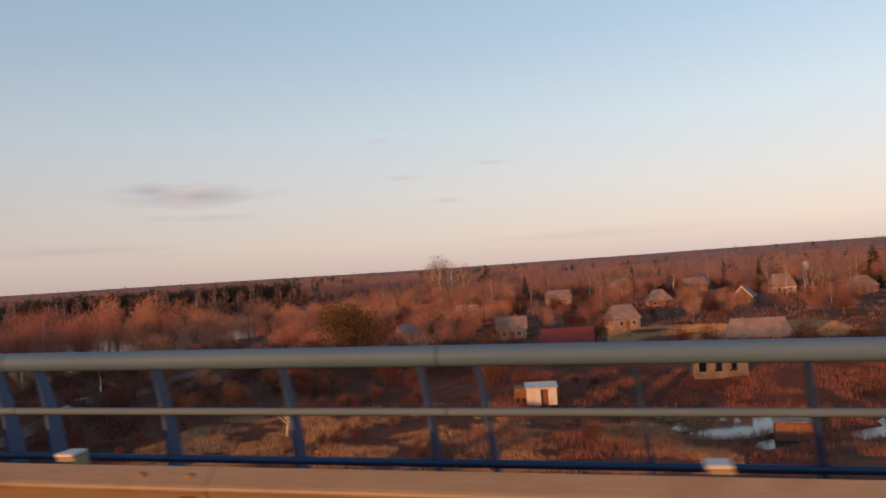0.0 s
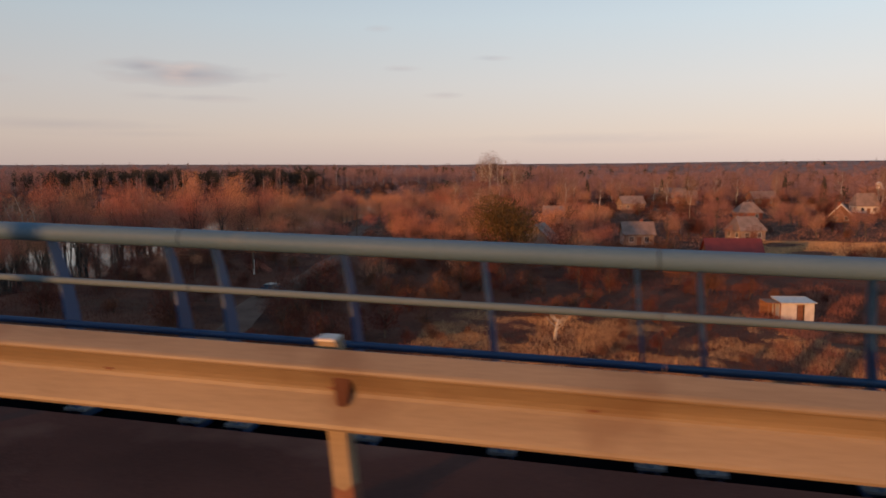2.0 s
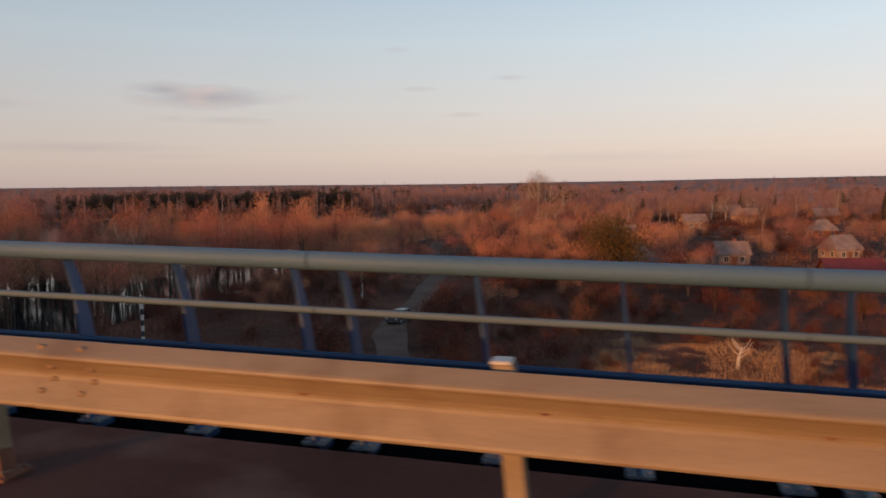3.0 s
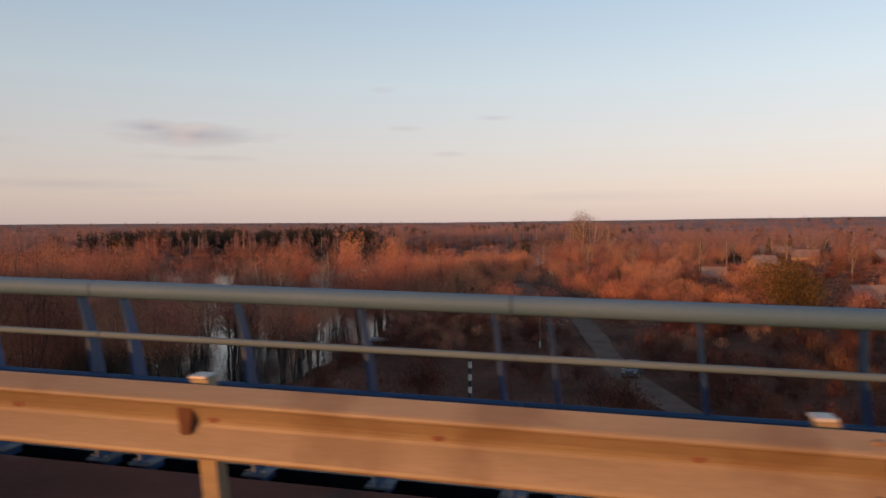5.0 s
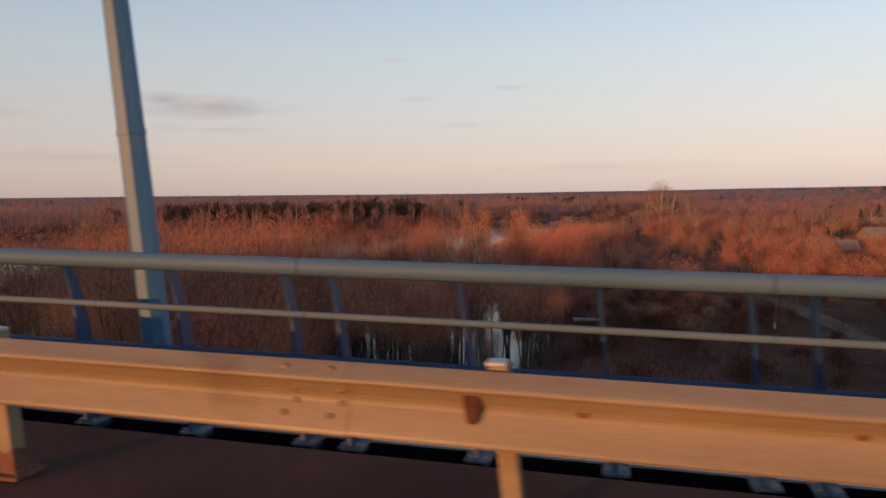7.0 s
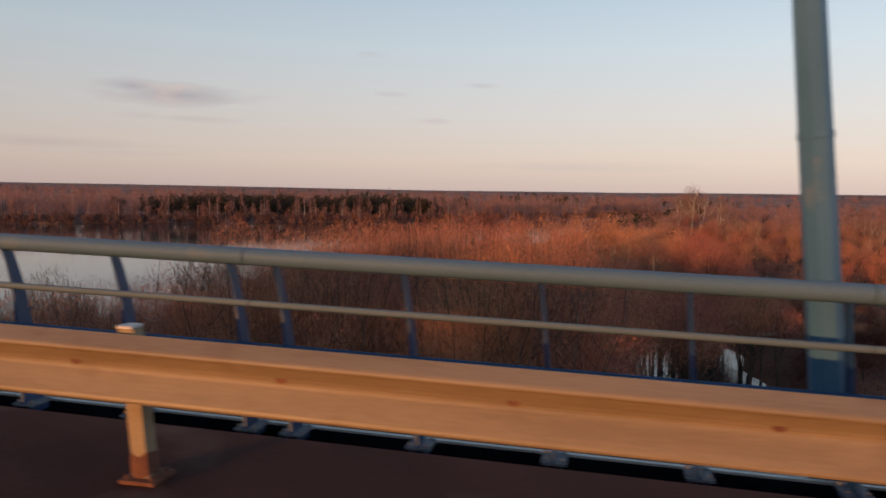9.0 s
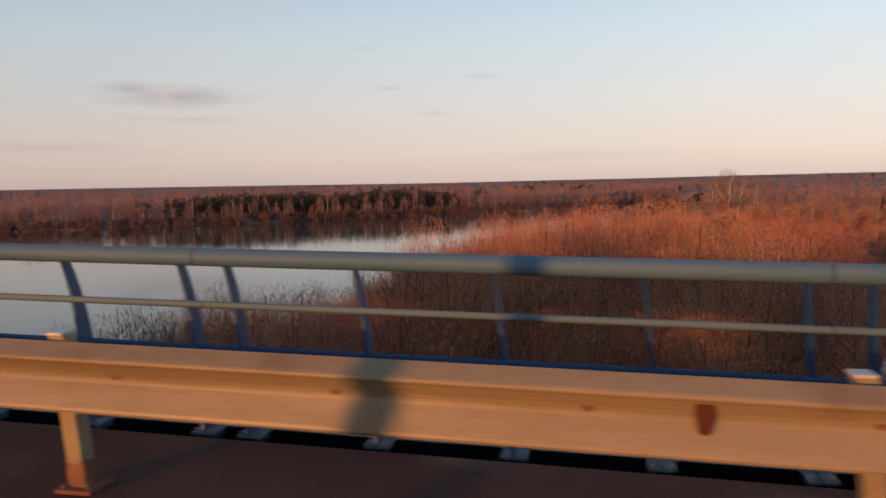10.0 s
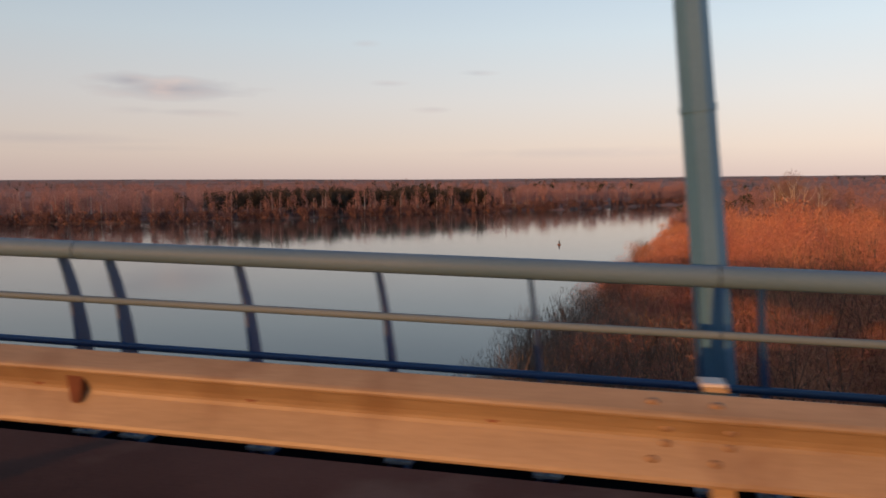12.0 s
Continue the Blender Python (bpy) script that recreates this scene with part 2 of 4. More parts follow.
reed = twigs("dry_reed", (0.25, 0.10, 0.055), (0.56, 0.255, 0.145))
wm, wnn, wll, wb = material("river_water", 0.08)
wb.inputs["Roughness"].default_value = 0.07
wb.inputs["Base Color"].default_value = (0.025, 0.03, 0.028, 1)
wb.inputs["IOR"].default_value = 1.333
wnoise, wmap, wgeo, wbump = wnn.new("ShaderNodeTexNoise"), wnn.new("ShaderNodeMapping"), wnn.new("ShaderNodeNewGeometry"), wnn.new("ShaderNodeBump")
wmap.inputs["Scale"].default_value = (1.0, 0.5, 1.0)
wnoise.inputs["Scale"].default_value, wnoise.inputs["Detail"].default_value = 0.8, 3.0
wbump.inputs["Strength"].default_value, wbump.inputs["Distance"].default_value = 0.10, 0.03
wll.new(wgeo.outputs["Position"], wmap.inputs["Vector"])
wll.new(wmap.outputs[0], wnoise.inputs["Vector"])
wll.new(wnoise.outputs["Fac"], wbump.inputs["Height"])
wll.new(wbump.outputs[0], wb.inputs["Normal"])
water_mat = wm


# ---- mesh helpers ----
def mesh_of(name, bm, mat, smooth=False):
    me = bpy.data.meshes.new(name)
    bm.normal_update()
    bm.to_mesh(me)
    bm.free()
    for m in (mat if isinstance(mat, (list, tuple)) else [mat]):
        me.materials.append(m)
    if smooth:
        me.polygons.foreach_set("use_smooth", [True] * len(me.polygons))
    return me


def part(name, bm, mat, parent=None, label="", smooth=False, m=None):
    me = bm if isinstance(bm, bpy.types.Mesh) else mesh_of(name, bm, mat, smooth)
    ob = new(name, me)
    if parent is not None:
        ob.parent = parent
    if m is not None:
        ob.matrix_basis = m
    if label:
        tagged(ob, label)
    return ob


def thing(name, m, label, category, group="", kind=""):
    ob = new(name)
    ob.empty_display_size = 0.3
    ob.matrix_basis = m
    return tagged(ob, label, category, group, kind)


def box(bm, lo, hi, m=None, bevel=0.0):
    vs = [bm.verts.new((x, y, z)) for x in (lo[0], hi[0]) for y in (lo[1], hi[1]) for z in (lo[2], hi[2])]
    fs = [bm.faces.new([vs[i] for i in q]) for q in ((0, 1, 3, 2), (4, 6, 7, 5), (0, 4, 5, 1), (2, 3, 7, 6), (0, 2, 6, 4), (1, 5, 7, 3))]
    if bevel:
        es = {e for f in fs for e in f.edges}
        r = bmesh.ops.bevel(bm, geom=list(es), offset=bevel, segments=1, affect="EDGES")
        vs = list({v for f in r["faces"] for v in f.verts} | {v for v in vs if v.is_valid})
    if m is not None:
        for v in vs:
            v.co = m @ v.co
    return vs


def tube(bm, pts, radii, sides=8, ell=None, caps=True, turn=0.0):
    """A tube along pts; ell: (across, up) factors for an oval section."""
    rings = []
    for i, p in enumerate(pts):
        p = Vector(p)
        d = (Vector(pts[min(i + 1, len(pts) - 1)]) - Vector(pts[max(i - 1, 0)])).normalized()
        side = d.cross(Vector((0, 0, 1)))
        side = side.normalized() if side.length > 1e-3 else Vector((1, 0, 0))
        up = side.cross(d).normalized()
        r = radii[i] if isinstance(radii, (list, tuple)) else radii
        ea, eb = ell or (1, 1)
        rings.append([bm.verts.new(p + side * (math.cos(a) * r * ea) + up * (math.sin(a) * r * eb)) for a in (2 * math.pi * k / sides + turn for k in range(sides))])
    for a, b in zip(rings, rings[1:]):
        for k in range(sides):
            bm.faces.new((a[k], a[(k + 1) % sides], b[(k + 1) % sides], b[k]))
    if caps:
        bm.faces.new(rings[0][::-1])
        bm.faces.new(rings[-1])
    return rings


def extrude_profile(bm, prof, x0, x1, closed=True):
    """A section of (y, z) points drawn along x, following the deck's slope."""
    a = [bm.verts.new((x0, y, z + deck_z(x0))) for y, z in prof]
    b = [bm.verts.new((x1, y, z + deck_z(x1))) for y, z in prof]
    n = len(prof)
    for k in range(n if closed else n - 1):
        bm.faces.new((a[k], a[(k + 1) % n], b[(k + 1) % n], b[k]))
    if closed:
        bm.faces.new([bm.verts.new(v.co) for v in a[::-1]])
        bm.faces.new([bm.verts.new(v.co) for v in b])

# ---- the ground, one sheet to the horizon, and the water ----
WATER = -15.6
BANK_X, BANK_Y = (-3000, -1500, -700, -474, -426, -354, -267, -191, -89, 200, 900, 4000), (-900, 0, 240, 335, 352, 412, 506, 579, 740, 1050, 1500, 3500)
EDGE_Y, EDGE_X = (-3000, 20, 60, 100, 143, 200, 270, 458, 611, 900), (-190, -171, -171, -168, -163, -155, -147, -120, -102, -60)


def smooth(a):
    a = np.clip(a, 0, 1)
    return a * a * (3 - 2 * a)


def lump(x, y, s, seed=0.0):
    return noise.noise(Vector((x / s + seed, y / s - seed, seed * 1.7)))


def ground_z(x, y):
    z = -13.4 + 0.45 * lump(x, y, 17, 3.1) + 0.2 * lump(x, y, 5, 7.7)
    z += 1.2 * smooth((y - 110) / 200)
    marsh = smooth(1.5 - math.hypot((x - 15) / 19, (y - 75) / 16))
    z -= marsh * (2.0 + 1.0 * lump(x, y, 9, 1.3) + 1.5 * lump(x, y, 4.2, 5.0))
    shore = -108 + 7 * lump(0, y, 30, 2.2) + 4 * lump(x, y, 11, 9.0) + 0.10 * max(0, y - 250)
    wet = smooth((shore - x) / 14 + 0.5)
    z = z * (1 - wet) + (WATER - 0.7 + 0.25 * lump(x, y, 8, 4.0)) * wet
    if x < -185 or y > 380:
        edge = np.interp(y, EDGE_Y, EDGE_X)
        deep = smooth((edge - 4 - x) / 20)
        z -= 2.5 * deep
    far = y - np.interp(x, BANK_X, BANK_Y)
    if far > -10:
        f = smooth(far / 10 + 0.5)
        z = z * (1 - f) + (-14.0 + 0.02 * min(far, 300)) * f
    r = math.hypot(x + 80, y)
    z += (24 + 5 * lump(x, y, 900, 6.0)) * smooth((r - 450) / 2600) + 14 * smooth((r - 2400) / 2200)
    if x > -60:
        z += 8 * smooth((r - 700) / 1500) * smooth((x + 60) / 900)
    if y < 4:
        z += 0.6 * smooth((4 - y) / 40)
    return z


def grid_steps(lo, hi, step, end_lo, end_hi):
    mid = list(np.arange(lo, hi + 0.1, step))
    a, d = hi, step
    while a < end_hi:
        d *= 1.16
        a += d
        mid.append(a)
    a, d = lo, step
    while a > end_lo:
        d *= 1.16
        a -= d
        mid.insert(0, a)
    return mid


gx, gy = grid_steps(-215, 110, 2.2, -4700, 4700), grid_steps(36, 330, 2.2, -4000, 4800)
gv = [(x, y, ground_z(x, y)) for y in gy for x in gx]
nx = len(gx)
gf = [(j * nx + i, j * nx + i + 1, (j + 1) * nx + i + 1, (j + 1) * nx + i) for j in range(len(gy) - 1) for i in range(nx - 1)]
gm = bpy.data.meshes.new("ground")
gm.from_pydata(gv, [], gf)
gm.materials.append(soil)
gm.materials.append(hazed_floor)
# beyond 430 m the ground takes the paler, haze-tinted wood cover
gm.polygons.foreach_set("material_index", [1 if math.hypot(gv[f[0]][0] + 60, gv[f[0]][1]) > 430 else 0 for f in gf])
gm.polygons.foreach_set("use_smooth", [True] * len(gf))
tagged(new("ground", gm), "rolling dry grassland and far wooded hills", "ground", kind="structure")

bm = bmesh.new()
vs = [bm.verts.new((x, y, WATER)) for x, y in ((-4000, -3000), (900, -3000), (900, 3000), (-4000, 3000))]
bm.faces.new(vs)
tagged(part("water", bm, water_mat), "calm river and flood water mirroring the evening sky", "water", kind="structure")

# ---- the bridge ----
X_LO, X_HI, Y_BEAM, Y_FAR = -262.0, 62.0, -1.165, -11.9
JOINT = -124.0
bm = bmesh.new()
extrude_profile(bm, [(-0.16, 0.0), (-0.16, -0.30), (-1.2, -0.42), (-10.8, -0.42), (-12.0, -0.30), (-12.0, 0.0), (-6, 0.06)], X_LO, X_HI)
tagged(part("road", bm, asphalt), "worn brown-grey asphalt bridge carriageway", "road", kind="structure")
bm = bmesh.new()
for y in (-2.2, -5.0, -8.0, -10.6):
    extrude_profile(bm, [(y - 0.2, -0.424), (y - 0.2, -1.2), (y + 0.2, -1.2), (y + 0.2, -0.424)], X_LO, X_HI)
extrude_profile(bm, [(-0.4, -0.43), (-0.4, -0.62), (0.66, -0.62), (0.66, -0.52), (0.20, -0.43)], X_LO, X_HI)
# ledge that fills the slot, its shade painted on as black
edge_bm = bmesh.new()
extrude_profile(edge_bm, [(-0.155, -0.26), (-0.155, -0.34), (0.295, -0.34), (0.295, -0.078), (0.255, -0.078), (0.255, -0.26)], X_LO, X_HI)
tagged(part("bridge_ledge", edge_bm, slot_shade), "ledge along the deck edge, coloured black for the slot's shade", "bridge", kind="structure")
strip_bm = bmesh.new()
extrude_profile(strip_bm, [(0.262, -0.075), (0.30, -0.075), (0.30, -0.06), (0.262, -0.06)], X_LO, X_HI)
tagged(part("bridge_edge_angle", strip_bm, pale_metal), "thin pale steel angle along the bridge edge", "bridge", kind="structure")
tagged(part("bridge_girders", bm, concrete), "concrete bridge girders and edge ledge under the deck", "bridge", kind="structure")
bm = bmesh.new()
for x in (40, 0, -41, -83, -124, -170, -215, -255):
    for y in (-2.6, -9.6):
        tube(bm, [(x, y, -18.5), (x, y, deck_z(x) - 2.2)], 0.7, 16)
    box(bm, (x - 0.7, -11.2, deck_z(x) - 2.2), (x + 0.7, -1.2, deck_z(x) - 1.22))
tagged(part("bridge_piers", bm, concrete), "round concrete bridge piers with crossbeams", "bridge", kind="structure")

# panels of the railing and posts of the guardrail, by the two lengths of module
PANELS = [(-11.69 - 2.694 * k, -11.69 - 2.694 * (k + 1), 3) for k in range(-9, 41)]
PANELS += [(-122.144, -125.36, 4)] + [(-125.36 - 3.592 * k, -125.36 - 3.592 * (k + 1), 4) for k in range(0, 10)] + [(-161.28 - 3.62 * k, -161.28 - 3.62 * (k + 1), 4) for k in range(0, 14)]
GUARD_POSTS = [-13.13 - 2.69 * k for k in range(-9, 41)] + [-125.5 - 3.6 * k for k in range(0, 24)]
BEAMS = [16.72 - 6.14 * k for k in range(0, 20)] + [-106.1 - 6.36 * k for k in range(1, 9)] + [-157.0 - 5.85 * k for k in range(1, 12)]
LEAN = -0.095

railing = thing("railing", pose(0, 0, 0), "blue-grey painted steel bridge railing with curved blade posts", "railing")


def post_y(z):
    return 0.095 * (1 - max(0.0, min(1.0, (z - 0.25) / 0.8)) ** 3.2)


def blade_mesh():
    """A curved flat post, deep at the foot and slim at the top, on a base plate's level."""
    bm = bmesh.new()
    rows = []
    for k in range(11):
        z = -0.03 + 1.08 * k / 10
        c, d, w = post_y(z), 0.095 - 0.060 * k / 10, 0.009
        rows.append([bm.verts.new((sx * w + LEAN * z, c + sy * d, z)) for sx, sy in ((-1, -1), (1, -1), (1, 1), (-1, 1))])
    for a, b in zip(rows, rows[1:]):
        for k in range(4):
            bm.faces.new((a[k], a[(k + 1) % 4], b[(k + 1) % 4], b[k]))
    bm.faces.new(rows[0][::-1])
    bm.faces.new(rows[-1])
    return mesh_of("post", bm, blue_paint_shade)


def plate_mesh(name, sx, sy, t, mat, bolts=True):
    bm = bmesh.new()
    box(bm, (-sx, -sy, 0), (sx, sy, t))
    if bolts:
        for a in (-1, 1):
            for b in (-1, 1):
                tube(bm, [(a * sx * 0.7, b * sy * 0.7, t), (a * sx * 0.7, b * sy * 0.7, t + 0.018)], 0.012, 6)
    return mesh_of(name, bm, mat)


blade, foot_plate = blade_mesh(), plate_mesh("base_plate", 0.075, 0.10, 0.016, shaded_zinc)


bm = bmesh.new()
box(bm, (-0.05, 0.0, -0.10), (-0.04, 0.19, -0.048))
box(bm, (0.04, 0.0, -0.10), (0.05, 0.19, -0.048))
box(bm, (-0.04, 0.09, -0.10), (0.04, 0.10, -0.048))
bracket = mesh_of("bracket", bm, blue_paint_shade)


def flat_rail(bm, x0, x1, z, half_y, half_z):
    y = post_y(z) - 0.055
    extrude_profile(bm, [(y + half_y * math.cos(a), z + half_z * math.sin(a)) for a in (math.pi / 4 * k for k in range(8))], x0 + LEAN * z, x1 + LEAN * z)


def rail_post(x):
    p = part("post", blade, None, railing, m=pose(x, 0, deck_z(x)))
    part("base_plate", foot_plate, None, p, "zinc base plate, darkened for the guardrail's shade", m=pose(0.003, 0.095, -0.046))
    part("bracket", bracket, None, p, "dark blue steel bracket", m=pose(0, 0, 0))


for a, b, bays in PANELS:
    gap = 0.31
    for k in range(bays + 1):
        rail_post(0.05 + a - gap / 2 - (a - b - gap) * k / bays)
    bm = bmesh.new()
    r = 0.056
    extrude_profile(bm, [(r * math.cos(t), 1.075 + r * math.sin(t)) for t in (2 * math.pi * k / 16 for k in range(16))], a - 0.004 + LEAN, b + 0.004 + LEAN)
    part("handrail", bm, rail_paint, railing, smooth=True)
    for z, hy, hz in ((0.778, 0.016, 0.022), (0.503, 0.016, 0.022)):
        bm = bmesh.new()
        flat_rail(bm, a - 0.004, b + 0.004, z, hy, hz)
        # the lower rail gets the darker blue to paint in the guardrail's shade
        part("middle_rail" if z > 0.7 else "lower_rail", bm, mid_paint if z > 0.7 else blue_paint_shade, railing, smooth=True)

guardrail = thing("guardrail", pose(0, 0, 0), "galvanised corrugated steel guardrail on steel posts", "guardrail")
W = [(0.090, 0.771), (0.012, 0.722), (0.003, 0.713), (0.0, 0.704), (0.003, 0.696), (0.016, 0.685), (0.054, 0.636), (0.064, 0.614), (0.065, 0.602), (0.060, 0.588), (0.040, 0.552), (0.012, 0.500), (0.003, 0.482), (0.0, 0.468), (0.006, 0.456), (0.036, 0.446)]


def face_y(z):
    return float(np.interp(z, [b for a, b in W[::-1]], [a for a, b in W[::-1]]))


def beam(x0, x1, out):
    """One corrugated beam, 4 mm thick; out: how far it lies over its neighbour."""
    bm = bmesh.new()
    f = [(Y_BEAM + y - out, z) for y, z in W]
    bk = [(y + 0.005, z) for y, z in f]
    extrude_profile(bm, f + bk[::-1], x0, x1)
    me = mesh_of("beam", bm, galvanised)
    part("beam", me, None, guardrail)


bolt_bm = bmesh.new()
tube(bolt_bm, [(0, 0.01, 0), (0, -0.006, 0)], 0.015, 10, ell=(1, 1))
tube(bolt_bm, [(0, -0.006, 0), (0, -0.010, 0)], [0.015, 0.008], 10)
bolt = mesh_of("bolt", bolt_bm, bolt_steel)
bm = bmesh.new()
tube(bm, [(0, 0.012, 0), (0, -0.002, 0)], [0.02, 0.02], 8)
slot = mesh_of("slot_bolt", bm, rust)


def guard_bolt(x, y, z, mesh=None):
    part("bolt", mesh or bolt, None, guardrail, m=pose(x, Y_BEAM + y, z + deck_z(x)) @ Matrix.Diagonal((1.5, 1, 1, 1)))


for k in range(len(BEAMS) - 1):
    x0, x1 = BEAMS[k], BEAMS[k + 1] - 0.32
    beam(x0, x1, 0.0055 if k % 2 else 0.0)
    for dx in (-0.09, -0.31):
        for z in (0.742, 0.652, 0.588, 0.535):
            guard_bolt(BEAMS[k] + dx + (0.05 if 0.55 < z < 0.7 else 0), face_y(z) - 0.004, z)
    for j in range(5):
        guard_bolt(BEAMS[k] + (BEAMS[k + 1] - BEAMS[k]) * (0.153 + 0.17 * j), face_y(0.63), 0.63, slot)


def guard_post_mesh():
    """A channel post, leaning a little, with a stiff spacer up at the beam."""
    bm = bmesh.new()
    sh = Matrix.Identity(4)
    sh[0][2] = -0.10
    c = [(-0.042, 0.14), (0.042, 0.14), (0.042, 0.23), (0.035, 0.23), (0.035, 0.147), (-0.035, 0.147), (-0.035, 0.23), (-0.042, 0.23)]
    lo, hi = [bm.verts.new(sh @ Vector((x, y, 0.035))) for x, y in c], [bm.verts.new(sh @ Vector((x, y, 0.785))) for x, y in c]
    for k in range(8):
        bm.faces.new((lo[k], lo[(k + 1) % 8], hi[(k + 1) % 8], hi[k]))
    bm.faces.new(lo[::-1])
    bm.faces.new(hi)
    return mesh_of("post", bm, galvanised)


def spacer_mesh():
    bm = bmesh.new()
    c = [(-0.05, 0.084), (0.05, 0.084), (0.05, 0.135), (0.044, 0.135), (0.044, 0.090), (-0.044, 0.090), (-0.044, 0.135), (-0.05, 0.135)]
    lo, hi = [bm.verts.new((x - 0.065, y, 0.56)) for x, y in c], [bm.verts.new((x - 0.065, y, 0.74)) for x, y in c]
    for k in range(8):
        bm.faces.new((lo[k], lo[(k + 1) % 8], hi[(k + 1) % 8], hi[k]))
    bm.faces.new(lo[::-1])
    bm.faces.new(hi)
    return mesh_of("spacer", bm, galvanised)


gpost, gspacer, gplate = guard_post_mesh(), spacer_mesh(), plate_mesh("base_plate", 0.095, 0.10, 0.02, rust)
bm = bmesh.new()
box(bm, (-0.045, 0.135, 0.785), (0.045, 0.235, 0.803), bevel=0.005)
gcap = mesh_of("cap", bm, pale_metal)
bm = bmesh.new()
rows = []
for z, g in ((0.036, 0.006), (0.10, 0.005), (0.15, 0.002)):
    rows.append([bm.verts.new((x - 0.10 * z, y, z + dz)) for x, y, dz in ((-0.042 - g, 0.232, 0), (-0.042 - g, 0.14 - g, 0.012), (0, 0.14 - g, -0.01), (0.042 + g, 0.14 - g, 0.02), (0.042 + g, 0.232, 0))])
for a, b in zip(rows, rows[1:]):
    for k in range(4):
        bm.faces.new((a[k], a[k + 1], b[k + 1], b[k]))
rust_scale = mesh_of("rust_scale", bm, rust)
bm = bmesh.new()
prof = [(-0.026, -0.062), (-0.014, -0.075), (0.016, -0.075), (0.028, -0.062), (0.044, 0.04), (0.037, 0.054), (-0.037, 0.054), (-0.044, 0.04)]
fr = [bm.verts.new((x * 0.85, 0.0, z)) for x, z in prof]
bk = [bm.verts.new((x, 0.045, z)) for x, z in prof]
bm.faces.new(fr)
for k in range(8):
    bm.faces.new((fr[k], bk[k], bk[(k + 1) % 8], fr[(k + 1) % 8]))
reflector = mesh_of("reflector", bm, reflector_red)
for k, x in enumerate(GUARD_POSTS):
    z = deck_z(x)
    p = part("post", gpost, None, guardrail, m=pose(x, Y_BEAM, z))
    part("base_plate", gplate, None, p, "rusty steel base plate", m=pose(0, 0.19, 0.015))
    part("cap", gcap, None, p, "pale weathered post cap", m=pose(-0.085, 0, 0))
    part("rust_scale", rust_scale, None, p, "flaking rust round the post foot")
    part("spacer", gspacer, None, guardrail, m=pose(x, Y_BEAM, z))
for x in [float(np.interp(k, (-9, 0, 1, 4, 12, 17, 24, 28, 31, 48), (45.9, -7.75, -13.29, -29.24, -72.39, -99.38, -135.49, -155.89, -171.38, -259.1))) for k in range(-9, 48)]:
    part("reflector", reflector, None, guardrail, "dark red-brown rounded reflector", m=pose(x, Y_BEAM + 0.02, 0.63 + deck_z(x)))


def street_lamp_mesh_parts(lamp):
    bm = bmesh.new()
    zs = [-0.5, 0.3, 3.0, 6.0, 9.2]
    tube(bm, [(LEAN * z, 0, z) for z in zs], [0.112, 0.106, 0.090, 0.075, 0.055], 8, turn=math.pi / 8)
    part("pole", bm, pole_paint, lamp)
    bm = bmesh.new()
    tube(bm, [(LEAN * z, 0, z) for z in (-0.54, -0.48, -0.48, 0.30, 0.34)], [0.19, 0.19, 0.128, 0.128, 0.11], 8, turn=math.pi / 8)
    for a in range(6):
        c, s = math.cos(a * math.pi / 3), math.sin(a * math.pi / 3)
        tube(bm, [(0.16 * c, 0.16 * s, -0.49), (0.16 * c, 0.16 * s, -0.44)], 0.018, 6)
    # dark blue here imitates the guardrail's shadow on the lamp's foot
    part("base", bm, blue_paint_shade, lamp, "flanged lamp base, darkened to blue for the guardrail's shade")
    bm = bmesh.new()
    tube(bm, [(LEAN * 1.93, 0, 1.93), (LEAN * 1.97, 0, 1.97)], 0.102, 8, turn=math.pi / 8)
    part("collar", bm, pole_paint, lamp)
    bm = bmesh.new()
    tube(bm, [(LEAN * 9.0, 0, 9.0), (LEAN * 9.5, -0.15, 9.6), (LEAN * 9.6, -0.7, 9.95), (LEAN * 9.6, -1.9, 10.1)], [0.05, 0.045, 0.04, 0.035], 8)
    part("arm", bm, pole_paint, lamp)
    bm = bmesh.new()
    box(bm, (LEAN * 9.6 - 0.12, -2.5, 10.02), (LEAN * 9.6 + 0.12, -1.85, 10.16), bevel=0.03)
    part("lamp_head", bm, pale_metal, lamp)


LAMPS = (27.3, 5.8, -15.80, -37.30, -58.85, -80.4, -102.0, -125.47, -147.0, -168.49, -190.0, -211.6, -233.2)
first = thing("street_lamp", pose(LAMPS[0], 0.47, deck_z(LAMPS[0])), "tapered blue-grey painted steel street lamp outside the railing", "street lamp", "lamps along the bridge")
street_lamp_mesh_parts(first)
for x in LAMPS[1:]:
    copy_thing(first, pose(x, 0.47, deck_z(x)))
for x in LAMPS:
    tagged(copy_thing(first, pose(x, -11.75, deck_z(x) + 0.5, 0, 0, 180)), "blue-grey steel street lamp across the carriageway")

